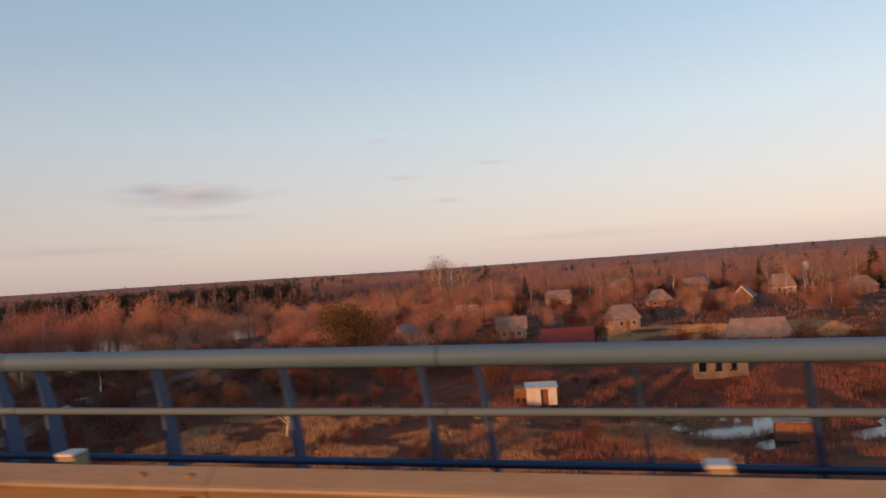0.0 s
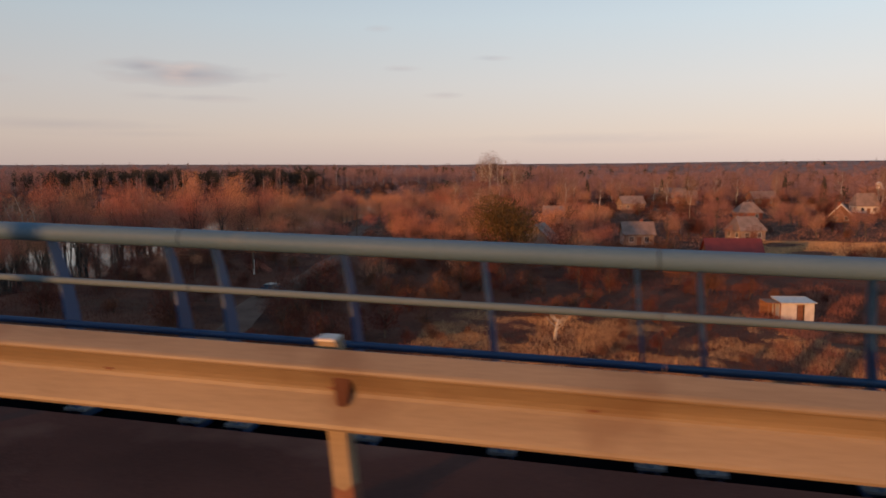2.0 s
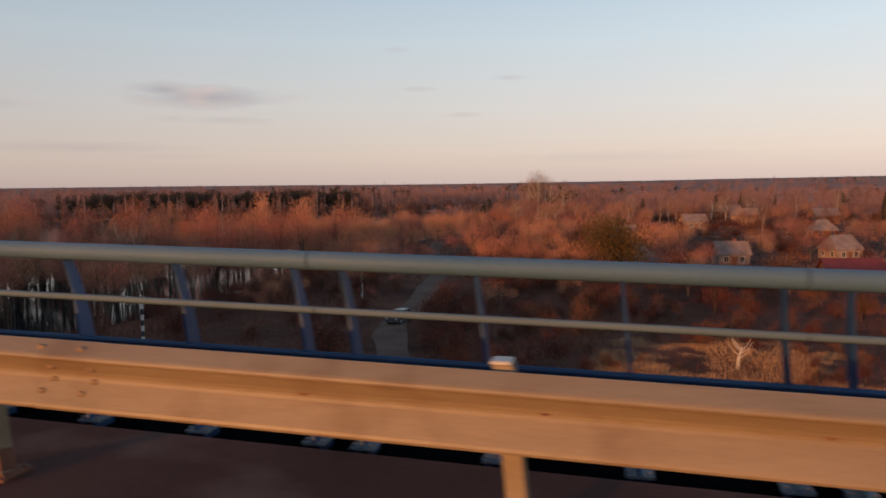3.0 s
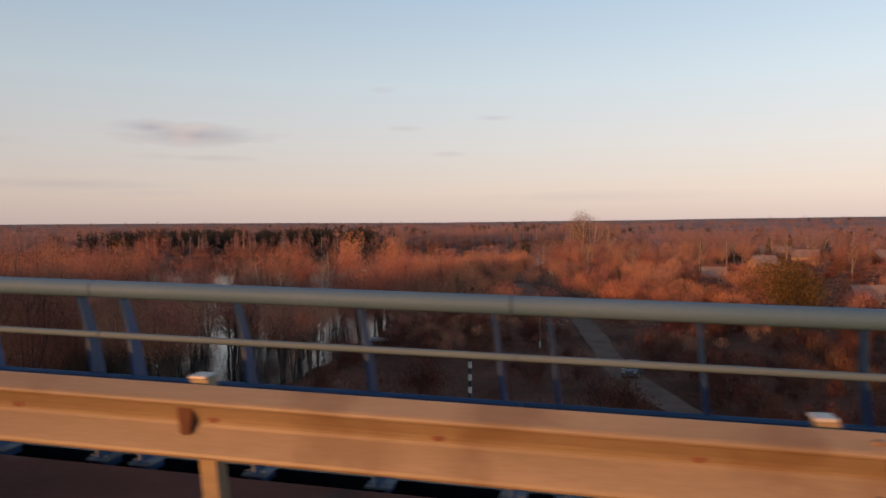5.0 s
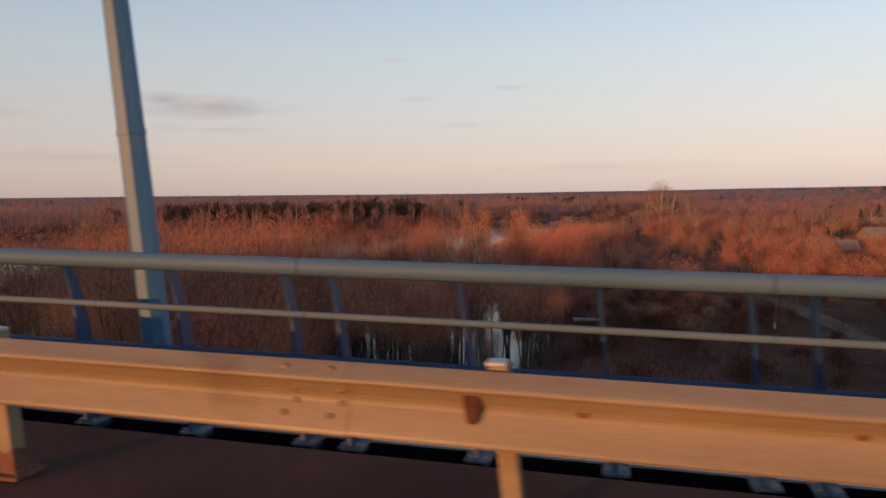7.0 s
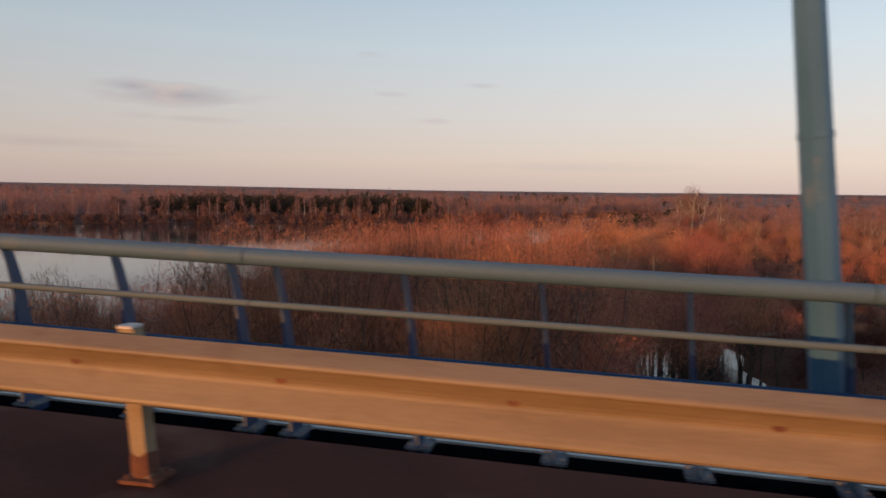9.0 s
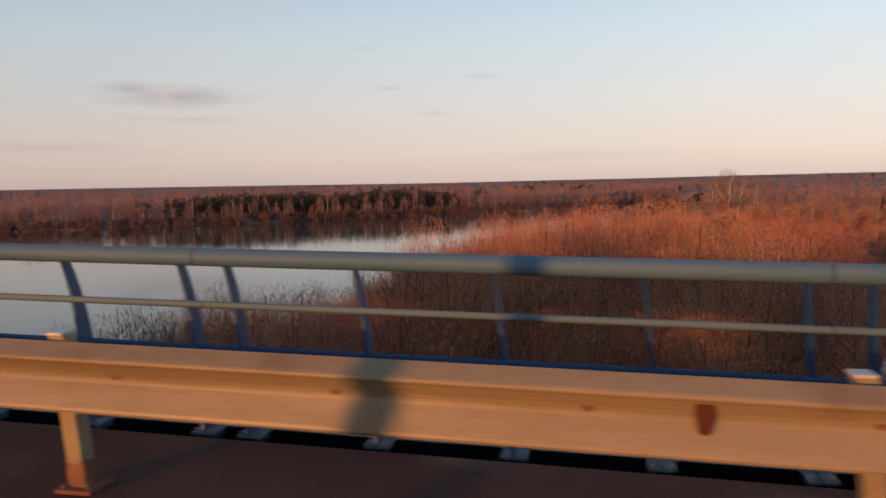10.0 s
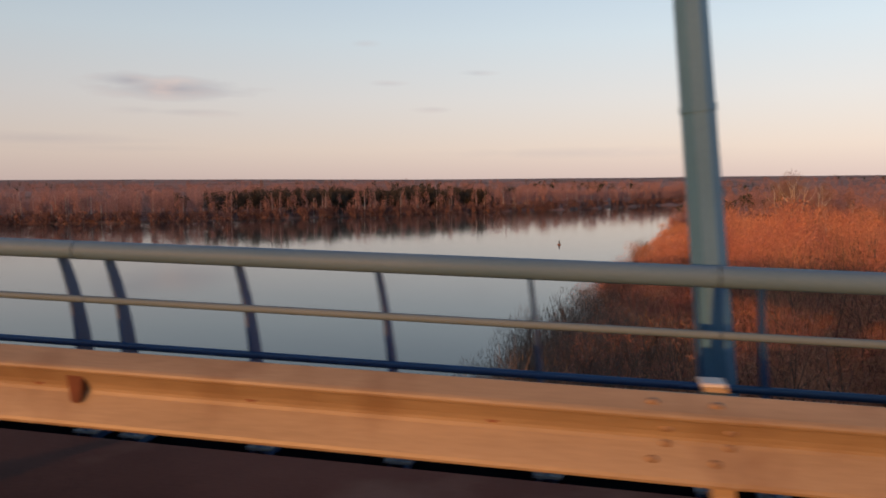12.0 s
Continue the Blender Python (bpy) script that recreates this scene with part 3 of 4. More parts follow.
# ---- trees and thickets ----
def spray_arrays(n, place, length, width, seed, droop=0.0, spread=0.6, up=0.7, loose=0.35):
    """n slim twigs, each one tapered triangle; place(rng, n) gives the feet and the ways out."""
    rng = np.random.default_rng(seed)
    feet, out = place(rng, n)
    d = out * spread + rng.normal(0, loose, (n, 3)) + np.array([0, 0, up])
    d /= np.linalg.norm(d, axis=1, keepdims=True)
    L = length * rng.uniform(0.5, 1.3, (n, 1))
    s = np.cross(d, rng.normal(0, 1, (n, 3)))
    s /= np.linalg.norm(s, axis=1, keepdims=True)
    w = width * rng.uniform(0.6, 1.4, (n, 1))
    tip = feet + d * L + np.array([0, 0, -droop]) * L
    v = np.concatenate([feet - s * w, feet + s * w, tip], axis=1).reshape(-1, 3)
    f = np.arange(n * 3).reshape(-1, 3)
    return v, f


def mesh_from(name, v, f, mat):
    me = bpy.data.meshes.new(name)
    me.vertices.add(len(v))
    me.vertices.foreach_set("co", np.asarray(v, dtype=np.float32).ravel())
    me.loops.add(len(f) * 3)
    me.loops.foreach_set("vertex_index", np.asarray(f, dtype=np.int32).ravel())
    me.polygons.add(len(f))
    me.polygons.foreach_set("loop_start", np.arange(len(f), dtype=np.int32) * 3)
    me.materials.append(mat)
    me.update(calc_edges=True)
    return me


def shell(h0, h1, r, power=0.5, lobes=5, seed=0):
    """Feet of twigs in an uneven round crown between two heights, crowded towards its outside."""
    def place(rng, n):
        lr = np.random.default_rng(seed + 99)
        c = lr.normal(0, 0.40, (lobes, 3)) * [r, r, (h1 - h0) * 0.40] + [0, 0, (h0 + h1) / 2]
        size = lr.uniform(0.45, 0.75, lobes)
        k = rng.integers(0, lobes, n)
        u = rng.normal(0, 1, (n, 3))
        u /= np.linalg.norm(u, axis=1, keepdims=True)
        rad = rng.uniform(0, 1, (n, 1)) ** power
        p = c[k] + u * rad * size[k][:, None] * [r, r, (h1 - h0) * 0.5]
        p[:, 2] = np.clip(p[:, 2], h0 * 0.8, None)
        o = p - [0, 0, (h0 + h1) / 2 - r * 0.5]
        o /= np.linalg.norm(o, axis=1, keepdims=True) + 1e-6
        return p, o
    return place


def cone(h, r, base=0.5):
    """Feet of needled twigs on the whorls of a conifer."""
    def place(rng, n):
        z = h * (1 - np.sqrt(rng.uniform(0, 1 - base / h, n)))
        a = rng.uniform(0, 6.283, n)
        q = (h - z) / h * r * rng.uniform(0.3, 1.0, n) * (0.8 + 0.3 * np.sin(z * 5))
        return np.stack([np.cos(a) * q, np.sin(a) * q, z], 1), np.stack([np.cos(a), np.sin(a), a * 0], 1)
    return place


def stems(bm, h, r0, n, spread, rng, limbs=7):
    """A trunk or several, each with forked limbs."""
    for k in range(n):
        a = rng.uniform(0, 6.28)
        q = spread * rng.uniform(0.3, 1.0) * (0 if n == 1 else 1)
        pts = [Vector((math.cos(a) * q * s * h * 0.3 + rng.normal(0, 0.03) * h * s, math.sin(a) * q * s * h * 0.3 + rng.normal(0, 0.03) * h * s, h * s * 0.86)) for s in (0, 0.25, 0.5, 0.75, 1.0)]
        pts[0] = Vector((pts[0].x, pts[0].y, -0.9))
        tube(bm, pts, [r0, r0 * 0.8, r0 * 0.55, r0 * 0.32, r0 * 0.08], 6)
        for j in range(limbs):
            s = rng.uniform(0.3, 0.9)
            i = min(3, int(s * 4))
            b = pts[i].lerp(pts[i + 1], s * 4 - i)
            g = rng.uniform(0, 6.28)
            L = h * (1 - s) * rng.uniform(0.35, 0.65) + 0.4
            m = b + Vector((math.cos(g) * L * 0.4, math.sin(g) * L * 0.4, L * 0.4))
            e = b + Vector((math.cos(g) * L * 0.65, math.sin(g) * L * 0.65, L * 0.95))
            rr = r0 * (1 - s) * 0.55 + 0.012
            tube(bm, [b, m, e], [rr, rr * 0.6, rr * 0.15], 4, caps=False)


def tree_kind(name, label, h, r, n_twigs, twig_len, twig_w, mat, bark_mat, seed, n_stems=1, r0=0.18, low=0.2, up=0.5, spread=0.6, droop=0.0, power=0.45, lobes=6, category="tree", group="trees", loose=0.5):
    rng = np.random.default_rng(seed)
    t = thing(name, pose(0, 0, -60), label, category, group)
    bm = bmesh.new()
    stems(bm, h, r0, n_stems, 0.5, rng)
    part("trunk", bm, bark_mat, t)
    v, f = spray_arrays(n_twigs, shell(h * low, h * 0.93, r, power, lobes, seed), twig_len, twig_w, seed, droop, spread, up, loose)
    part("crown", mesh_from("crown", v, f, mat), None, t)
    return t


used = set()


def plant(kind, x, y, s=1.0, rz=None, z=None, sz=None, label=""):
    """Sets a tree of this kind; the first one of a kind is the model itself."""
    m = pose(x, y, ground_z(x, y) if z is None else z, 0, 0, random.uniform(0, 360) if rz is None else rz)
    if kind.name in used:
        c = copy_thing(kind, m)
    else:
        used.add(kind.name)
        c = kind
        c.matrix_basis = m
    c.scale = (s, s, sz or s)
    if label:
        tagged(c, label)
    return c


def wood(name, mat, label, spots, crowns, trunk_r=0.12, kind="stuff"):
    """Many far trees in one mesh: spots of (x, y, z, scale, height scale), crowns of (v, f)."""
    V, F, n = [], [], 0
    for k, (x, y, z, s, sz) in enumerate(spots):
        v, f = crowns[k % len(crowns)]
        a = k * 2.4
        c, q = math.cos(a), math.sin(a)
        w = np.stack([(v[:, 0] * c - v[:, 1] * q) * s + x, (v[:, 0] * q + v[:, 1] * c) * s + y, v[:, 2] * sz + z], 1)
        V.append(w)
        F.append(f + n)
        n += len(v)
    return tagged(new(name, mesh_from(name, np.concatenate(V), np.concatenate(F), mat)), label, "wood", kind=kind)


def far_crown(h, r, n, length, width, seed, low=0.25, pine=False, trunk=0.12):
    if pine:
        v, f = spray_arrays(n, cone(h, r, h * 0.75), length, width, seed, 0.2, 1.0, 0.0)
    else:
        v, f = spray_arrays(n, shell(h * low, h * 0.95, r, 0.5, 4, seed), length, width, seed, 0.0, 0.6, 0.15, 0.9)
    tv, k = np.array([(trunk, 0, -1.0), (-trunk * 0.6, trunk, -1.0), (-trunk * 0.6, -trunk, -1.0), (0, 0, h * 0.8)]), len(v)
    return np.concatenate([v, tv]), np.concatenate([f, np.array([(0, 1, 3), (1, 2, 3), (2, 0, 3)]) + k])


willows = [tree_kind("willow_tree", "bare red-brown willow standing in flood water", 13.5, 4.8, 10000, 0.40, 0.020, willow, bark, 10 + k, 5, 0.12, 0.14, 0.10, 0.3, lobes=9, loose=0.8, group="willows of the flooded wood") for k in range(4)]
bushes = [tree_kind("bush", "bare brown shrub on dry grass", 4.2, 2.6, 2200, 0.32, 0.026, brush, bark, 30 + k, 5, 0.05, 0.05, 0.5, 0.6, category="bush", group="shrubs") for k in range(3)]
redbush = [tree_kind("willow_bush", "russet willow thicket on dry grass", 5.0, 3.6, 3600, 0.30, 0.026, willow, bark, 40 + k, 6, 0.05, 0.04, 0.25, 0.5, loose=0.8, category="bush", group="willow thickets") for k in range(2)]
browns = [tree_kind("tree", "bare brown broadleaf tree in the village", 9.5, 3.6, 4200, 0.36, 0.028, village_twigs, bark, 50 + k, 1, 0.2, 0.15, 0.3, 0.7, loose=0.7, group="village trees") for k in range(3)]
birches = [tree_kind("birch_tree", "bare birch with a pale trunk", 15.0, 2.6, 900, 1.0, 0.028, birch_twigs, birch_bark, 60 + k, 1, 0.2, 0.3, 0.4, 0.6, 0.25, group="birches") for k in range(2)]
tall_birch = tree_kind("birch_tree", "tall spreading birch", 15.0, 4.0, 3600, 0.5, 0.024, birch_twigs, birch_bark, 66, 2, 0.2, 0.3, 0.4, 0.6, 0.1, group="birches")
olive_tree = tree_kind("tree", "broad olive-brown tree with dense twigs", 8.5, 4.6, 9000, 0.38, 0.034, olive, bark, 70, 1, 0.3, 0.06, 0.5, 0.6, group="village trees")
spruce = thing("spruce_tree", pose(0, 0, -60), "dark green spruce beside the village", "tree", "spruces")
bm = bmesh.new()
tube(bm, [(0, 0, -0.9), (0, 0, 6), (0, 0, 13)], [0.2, 0.13, 0.03], 6)
part("trunk", bm, bark, spruce)
part("crown", mesh_from("crown", *spray_arrays(1700, cone(13, 2.7), 0.9, 0.10, 80, 0.25, 1.2, -0.1), needles), None, spruce)

random.seed(7)
spots, bare_spots, thin_spots = [], [], []
for i in range(500):                                   # the flooded wood
    y = 66 + 330 * random.random() ** 1.5
    e = float(np.interp(y, EDGE_Y, EDGE_X))
    x = random.uniform(e, -107)
    k = 0.62 + 0.62 * smooth((x - e) / 26) if y < 180 else 0.42 + 0.7 * smooth((x - e - 6) / 50)
    if -141 < x and 66 < y < 104:
        bare_spots.append((x, y))
        continue
    k *= random.uniform(0.92, 1.06) * (1 + 0.22 * lump(x, y, 21, 12.0)) * (1.0 if x < -118 else 0.8) * (1.12 if y < 115 else 1.0)
    k = min(k, 1.38)
    z = max(ground_z(x, y), WATER - 0.5)
    if -154 < x < -114 and 104 <= y < 160 and random.random() < 0.8:
        thin_spots.append((x, y))
    elif y < 160:
        plant(random.choice(willows), x, y, 0.95 * k ** 0.5, z=z, sz=k)
    else:
        spots.append((x, y, z, 0.95 * k ** 0.5, k))
wood("flooded_wood", willow, "red-brown willow wood standing in flood water", spots, [far_crown(13.5, 4.8, 1300, 0.55, 0.055, 200 + k, 0.1) for k in range(4)])
near_willows = [tree_kind("willow_tree", "bare red-brown willow close to the bridge, standing in flood water", 20.0, 4.8, 20000, 0.42, 0.011, willow, bark, 15 + k, 7, 0.11, 0.1, 0.10, 0.4, lobes=14, loose=0.9, group="willows of the flooded wood") for k in range(2)]
for i in range(80):                                    # trees close to the bridge, taller away from the open water
    x, y = random.uniform(-171.5, -127), random.uniform(21, 52)
    if x > -157:
        y = 38 + (y - 21) * 0.95
    h = float(np.interp(x, (-172, -165, -160, -157.5, -155, -152), (13.4, 15.2, 16.4, 17.8, 19.2, 20.3)))
    k = h / 20.0 * random.uniform(0.86, 1.05)
    plant(random.choice(near_willows), x, y, k ** 0.5, z=WATER - 0.5, sz=k)
grey_bush = tree_kind("shore_bush", "grey-brown bare tree at the water's edge", 9.0, 3.2, 9000, 0.45, 0.011, grey_twigs, bark, 90, 6, 0.13, 0.1, 0.5, 0.6, group="shore bushes")
for x, y, s in ((-173.5, 25, 1.25), (-172, 27, 1.35), (-174.5, 31, 1.1), (-173, 36, 1.2), (-175, 42, 1.0), (-172.5, 48, 1.2), (-174, 56, 1.1), (-171, 60, 1.15), (-172, 70, 1.1), (-176, 29, 0.8), (-178, 36, 0.6), (-177, 50, 0.7), (-167.5, 80, 1.05), (-166, 95, 1.0), (-164, 112, 0.95), (-162.5, 130, 0.95), (-159, 160, 0.9), (-171.5, 22, 0.7), (-172, 33, 0.6), (-157, 178, 1.0), (-168, 34, 1.3), (-170, 40, 1.25), (-166, 44, 1.35), (-169, 30, 1.1), (-164, 38, 1.3), (-179, 44, 0.8), (-183, 40, 0.6)):
    plant(grey_bush, x, y, s, z=WATER - 0.5, sz=s * float(np.interp(y, (25, 56, 90, 130), (1.28, 1.25, 1.1, 1.0))))
spots = []
for i in range(520):                                   # unseen wood added behind the road, shading the lower flooded wood from the sun
    x, y = random.uniform(-330, -127), random.uniform(-114, -38)
    k = random.uniform(1.40, 1.47) + 0.42 * smooth((-y - 36) / 60)
    k -= 0.12 * smooth((x - 0.466 * y + 122) / 12)       # lower where its shadow would reach the guardrail by the open meadow
    spots.append((x, y, max(ground_z(x, y), WATER - 0.5), 1.2, k))
wood("flooded_wood", willow, "unseen willow wood added behind the bridge to cast shade", spots, [far_crown(13.5, 4.8, 330, 1.5, 0.65, 220 + k, 0.02) for k in range(3)])
flood_tree = tree_kind("willow_tree", "bare many-stemmed willow with its trunks in flood water", 13.0, 4.2, 3600, 0.45, 0.020, willow, bark, 19, 5, 0.11, 0.42, 0.4, 0.5, loose=0.7, group="willows of the flooded wood")
for x, y in bare_spots + thin_spots[::2]:
    s = random.uniform(0.75, 1.0)
    plant(flood_tree, x, y, s, z=max(ground_z(x, y), WATER - 0.5))
for k, (x, y, s) in enumerate(((-119, 98, 1.0), (-124, 101, 1.1), (-121, 120, 1.0), (-137, 92, 1.0), (-128, 140, 1.1), (-141, 131, 1.05), (-150, 88, 0.9), (-117, 86, 0.8))):
    plant(birches[k % 2], x, y, s, z=WATER - 0.5, label="pale-trunked birch standing in flood water")

# woods along the far bank, tall and mixed, and over the plain beyond the village
rng = np.random.default_rng(5)
pines, bare, low = [], [], []
for i in range(3000):
    x = rng.uniform(-900, -60)
    d = 4 + 110 * rng.uniform() ** 1.8
    y = float(np.interp(x, BANK_X, BANK_Y)) + d
    s = rng.uniform(0.6, 1.1)
    dark = 0.5 * lump(x, y, 70, 3.3) + 0.13 * rng.normal() + 0.75 * math.exp(-((x + 315) / 70) ** 2) - 0.32
    (pines if dark > 0.05 and d > 8 else bare).append((x, y, ground_z(x, y) - 0.3, s, s))
    if i % 2:
        y2 = float(np.interp(x, BANK_X, BANK_Y)) + rng.uniform(-3, 8)
        low.append((x, y2, max(ground_z(x, y2), WATER) - 0.3, rng.uniform(0.8, 1.5), rng.uniform(0.8, 1.6)))
pines += [(x + 2.5, y + 4, z, s * 0.9, s * 0.92) for x, y, z, s, q in pines if abs(x + 315) < 110]
wood("far_bank_pines", hazed_needles, "dark pine wood along the far bank", pines, [far_crown(17, 3.4, 170, 1.1, 0.28, 300 + k, 0.25, trunk=0.25) for k in range(4)])
wood("far_bank_birches", hazed_twigs, "bare birch wood along the far bank", bare, [far_crown(18, 2.8, 170, 0.95, 0.13, 310 + k, 0.06, trunk=0.22) for k in range(4)])
wood("far_bank_thicket", hazed_brush, "brown thicket at the far waterside", low, [far_crown(4.5, 2.8, 60, 1.0, 0.2, 320 + k, 0.0) for k in range(3)])
trunks = [(x, y, z, 1.0, s) for x, y, z, s, q in bare[::5] if y - float(np.interp(x, BANK_X, BANK_Y)) < 40]
wood("far_bank_trunks", birch_bark, "pale birch trunks along the far bank", trunks, [far_crown(19, 0.5, 10, 1.0, 0.05, 315 + k, 0.5, trunk=0.42) for k in range(3)])
plain, dark_plain, pale_plain = [], [], []
for i in range(5200):
    r = 345 + 1500 * rng.uniform() ** 1.7
    a = rng.uniform(-0.95, 0.72)
    x, y = -60 - math.sin(-a) * r, math.cos(a) * r
    if y < 330 or abs(y - np.interp(x, BANK_X, BANK_Y)) < 4 or (y < np.interp(x, BANK_X, BANK_Y) and x < np.interp(y, EDGE_Y, EDGE_X) + 4):
        continue
    if y > np.interp(x, BANK_X, BANK_Y) and y - np.interp(x, BANK_X, BANK_Y) < 60:
        continue
    s = rng.uniform(0.6, 1.15)
    q = lump(x, y, 160, 8.1) + 0.12 * rng.normal()
    (dark_plain if q > 0.47 else pale_plain if rng.uniform() < 0.08 else plain).append((x, y, ground_z(x, y) - 0.3, s, s))
wood("plain_wood", hazed_twigs, "bare brown woods over the plain to the skyline", plain, [far_crown(12, 4.8, 230, 0.85, 0.17, 330 + k, 0.06) for k in range(4)])
wood("plain_pines", needles, "dark pine stands among the far woods", dark_plain, [far_crown(12.5, 3.8, 60, 1.7, 0.45, 340 + k, 0.2, trunk=0.25) for k in range(3)])
wood("plain_birches", birch_twigs, "pale birches among the far woods", pale_plain, [far_crown(15, 2.6, 160, 1.0, 0.09, 350 + k, 0.3, trunk=0.34) for k in range(3)])

for x, y, s in ((-83.6, 346, 1.5), (-79, 349, 1.35), (-71, 347, 1.2), (-88, 352, 1.25)):   # tall birches on the skyline
    plant(tall_birch, x, y, s * 1.2, sz=s * 1.08, label="tall spreading birch standing over the woods")
plant(olive_tree, -43, 114, 1.75, sz=1.45)
plant(spruce, 81.5, 258, 1.35, sz=1.12)
for x, y, s in ((88, 262, 0.8), (60, 330, 0.9), (20, 340, 0.8), (-5, 330, 0.8), (96, 300, 0.9), (8, 352, 0.9), (-36, 300, 0.8), (48, 345, 0.9)):
    plant(spruce, x, y, s)

for x, y, k, q in ((-26, 300, 0, 0.78), (-23, 302, 1, 0.72), (-10, 300, 0, 0.8), (-5, 297, 1, 0.82), (3, 302, 0, 0.86), (6, 303, 1, 0.8), (60, 254, 0, 0.82), (62.5, 256, 1, 0.86), (65, 255, 0, 0.74), (17, 330, 1, 0.85), (24, 318, 0, 0.8)):
    plant(birches[k], x, y, 1.25, sz=q, label="pale-trunked birch among the village houses")

# village trees, thickets and shrubs; HOMES keeps the view of each house open
HOMES = ((1, 164), (13.3, 228), (37, 219), (55, 260), (22.4, 126), (-8.4, 121), (-42.3, 209), (-22, 152), (-40.4, 134), (-0.6, 340), (2, 300), (30, 300), (-20, 262), (-9.5, 79), (12, 96), (20, 88), (71.5, 238))


def free(x, y, r=6.5, ahead=26):
    for hx, hy in HOMES:
        if math.hypot(x - hx, y - hy) < r:
            return False
        if 0 < hy - y < ahead and -4 - 0.16 * (hy - y) < x - hx < 4 + 0.02 * (hy - y):
            return False
    return True


def track_x(y):
    return float(np.interp(y, (60, 70, 83, 96, 120, 132, 160, 200), (-63.2, -67.0, -69.6, -71.2, -74.6, -76.6, -86, -95)))


def scatter(kinds, n, x0, x1, y0, y1, s0, s1, seed, label=""):
    rnd = random.Random(seed)
    for i in range(n):
        x, y = rnd.uniform(x0, x1), rnd.uniform(y0, y1)
        if (y < 86 and -46 < x < 8 and seed == 6) or (-4 < x < 50 and 129 < y < 163) or not free(x, y) or abs(x - track_x(y)) < 4 or ground_z(x, y) < WATER + 0.2:
            continue
        random.seed(seed * 1000 + i)
        s = rnd.uniform(s0, s1)
        plant(rnd.choice(kinds), x, y, s, sz=s * rnd.uniform(0.85, 1.2), label=label)


scatter(browns, 170, -70, 130, 135, 345, 0.5, 1.0, 1)
scatter(browns, 75, -110, -40, 165, 340, 0.7, 1.1, 2)
scatter(bushes, 170, -60, 110, 106, 330, 0.6, 1.4, 3)
scatter(redbush, 95, -108, -30, 126, 280, 0.8, 1.5, 4)
scatter(birches, 34, -100, 120, 200, 345, 0.6, 0.95, 5)
scatter(bushes, 210, -106, -5, 56, 128, 0.35, 1.05, 6)
scatter(bushes, 90, -62, -3, 52, 92, 0.22, 0.5, 11)
scatter(redbush, 26, -106, -40, 84, 126, 0.4, 0.8, 9)
scatter(bushes, 30, 8, 60, 96, 125, 0.5, 1.0, 8)
for x, y, s in ((-68, 139, 1.25), (-64, 143, 1.35), (-60, 139, 1.2), (-57, 146, 1.3), (-53, 141, 1.2), (-49, 138, 1.1), (-71, 150, 1.2), (-44, 122, 1.2), (-33, 118, 1.2), (-52, 118, 1.3), (-60, 112, 1.1)):
    plant(redbush[0], x, y, s)

# dry grass and reeds
def tufts(name, mat, label, n, where, height, width, seed, per=3):
    rng = np.random.default_rng(seed)
    pts = []
    while len(pts) < n:
        x, y, h = where(rng)
        z = ground_z(x, y)
        if abs(x - track_x(y)) > 2.2 and z > WATER - 0.6:
            pts.append((x, y, z - 0.05, h))
    p = np.repeat(np.array(pts), per, axis=0)
    k = len(p)

    def place(r, m):
        return p[:, :3] + np.concatenate([r.normal(0, 0.25, (m, 2)), np.zeros((m, 1))], 1), r.normal(0, 1, (m, 3)) * [1, 1, 0]
    v, f = spray_arrays(k, place, 1.0, width, seed, 0, 0.25, 1.0, 0.12)
    foot = v.reshape(-1, 3, 3)
    foot[:, 1:] = foot[:, :1] + (foot[:, 1:] - foot[:, :1]) * (p[:, 3] * height)[:, None, None]
    tagged(new(name, mesh_from(name, foot.reshape(-1, 3), f, mat)), label, "grass", kind="stuff")


def near_meadow(r):
    while True:
        x, y = r.uniform(-104, 40), 50 + 85 * r.uniform() ** 1.4
        q = lump(x, y, 9, 2.0)
        if q > -0.45:
            return x, y, 0.6 + 0.5 * max(0.0, q + 0.2)


def golden(r):
    while True:
        x, y = r.uniform(-45, 8), r.uniform(50, 78)
        q = lump(x, y, 8, 11.0) + 0.6 * lump(x, y, 2.2, 3.0)
        if q > -0.05:
            return x, y, r.uniform(0.5, 1.0) + 0.6 * min(q, 0.6)


def marsh(r):
    while True:
        x, y = r.uniform(-14, 44), r.uniform(54, 98)
        if lump(x, y, 4.5, 6.0) > -0.05 and ground_z(x, y) > WATER - 0.25:
            return x, y, r.uniform(0.7, 1.2)


tufts("dry_grass", brush, "dark dry meadow grass", 48000, near_meadow, 0.6, 0.028, 21)
tufts("golden_grass", straw, "golden dry grass on the meadow", 30000, golden, 0.42, 0.024, 22)
def field(r):
    while True:
        x, y = r.uniform(-2, 42), r.uniform(130, 162)
        if lump(x, y, 8, 15.0) > -0.3:
            return x, y, r.uniform(0.6, 1.1)


tufts("field_grass", straw, "golden dry grass in a village field", 16000, field, 0.6, 0.05, 24)
def yard(r):
    while True:
        x, y = r.uniform(-100, 130), 118 + 220 * r.uniform() ** 1.2
        if free(x, y, 5.0, 4) and lump(x, y, 14, 4.0) > -0.35:
            return x, y, r.uniform(0.6, 1.3)


tufts("village_grass", sedge, "dry red-brown grass between the village houses", 30000, yard, 0.5, 0.08, 25, 3)
tufts("reeds", reed, "golden reeds standing round marsh pools", 16000, marsh, 0.8, 0.016, 23)

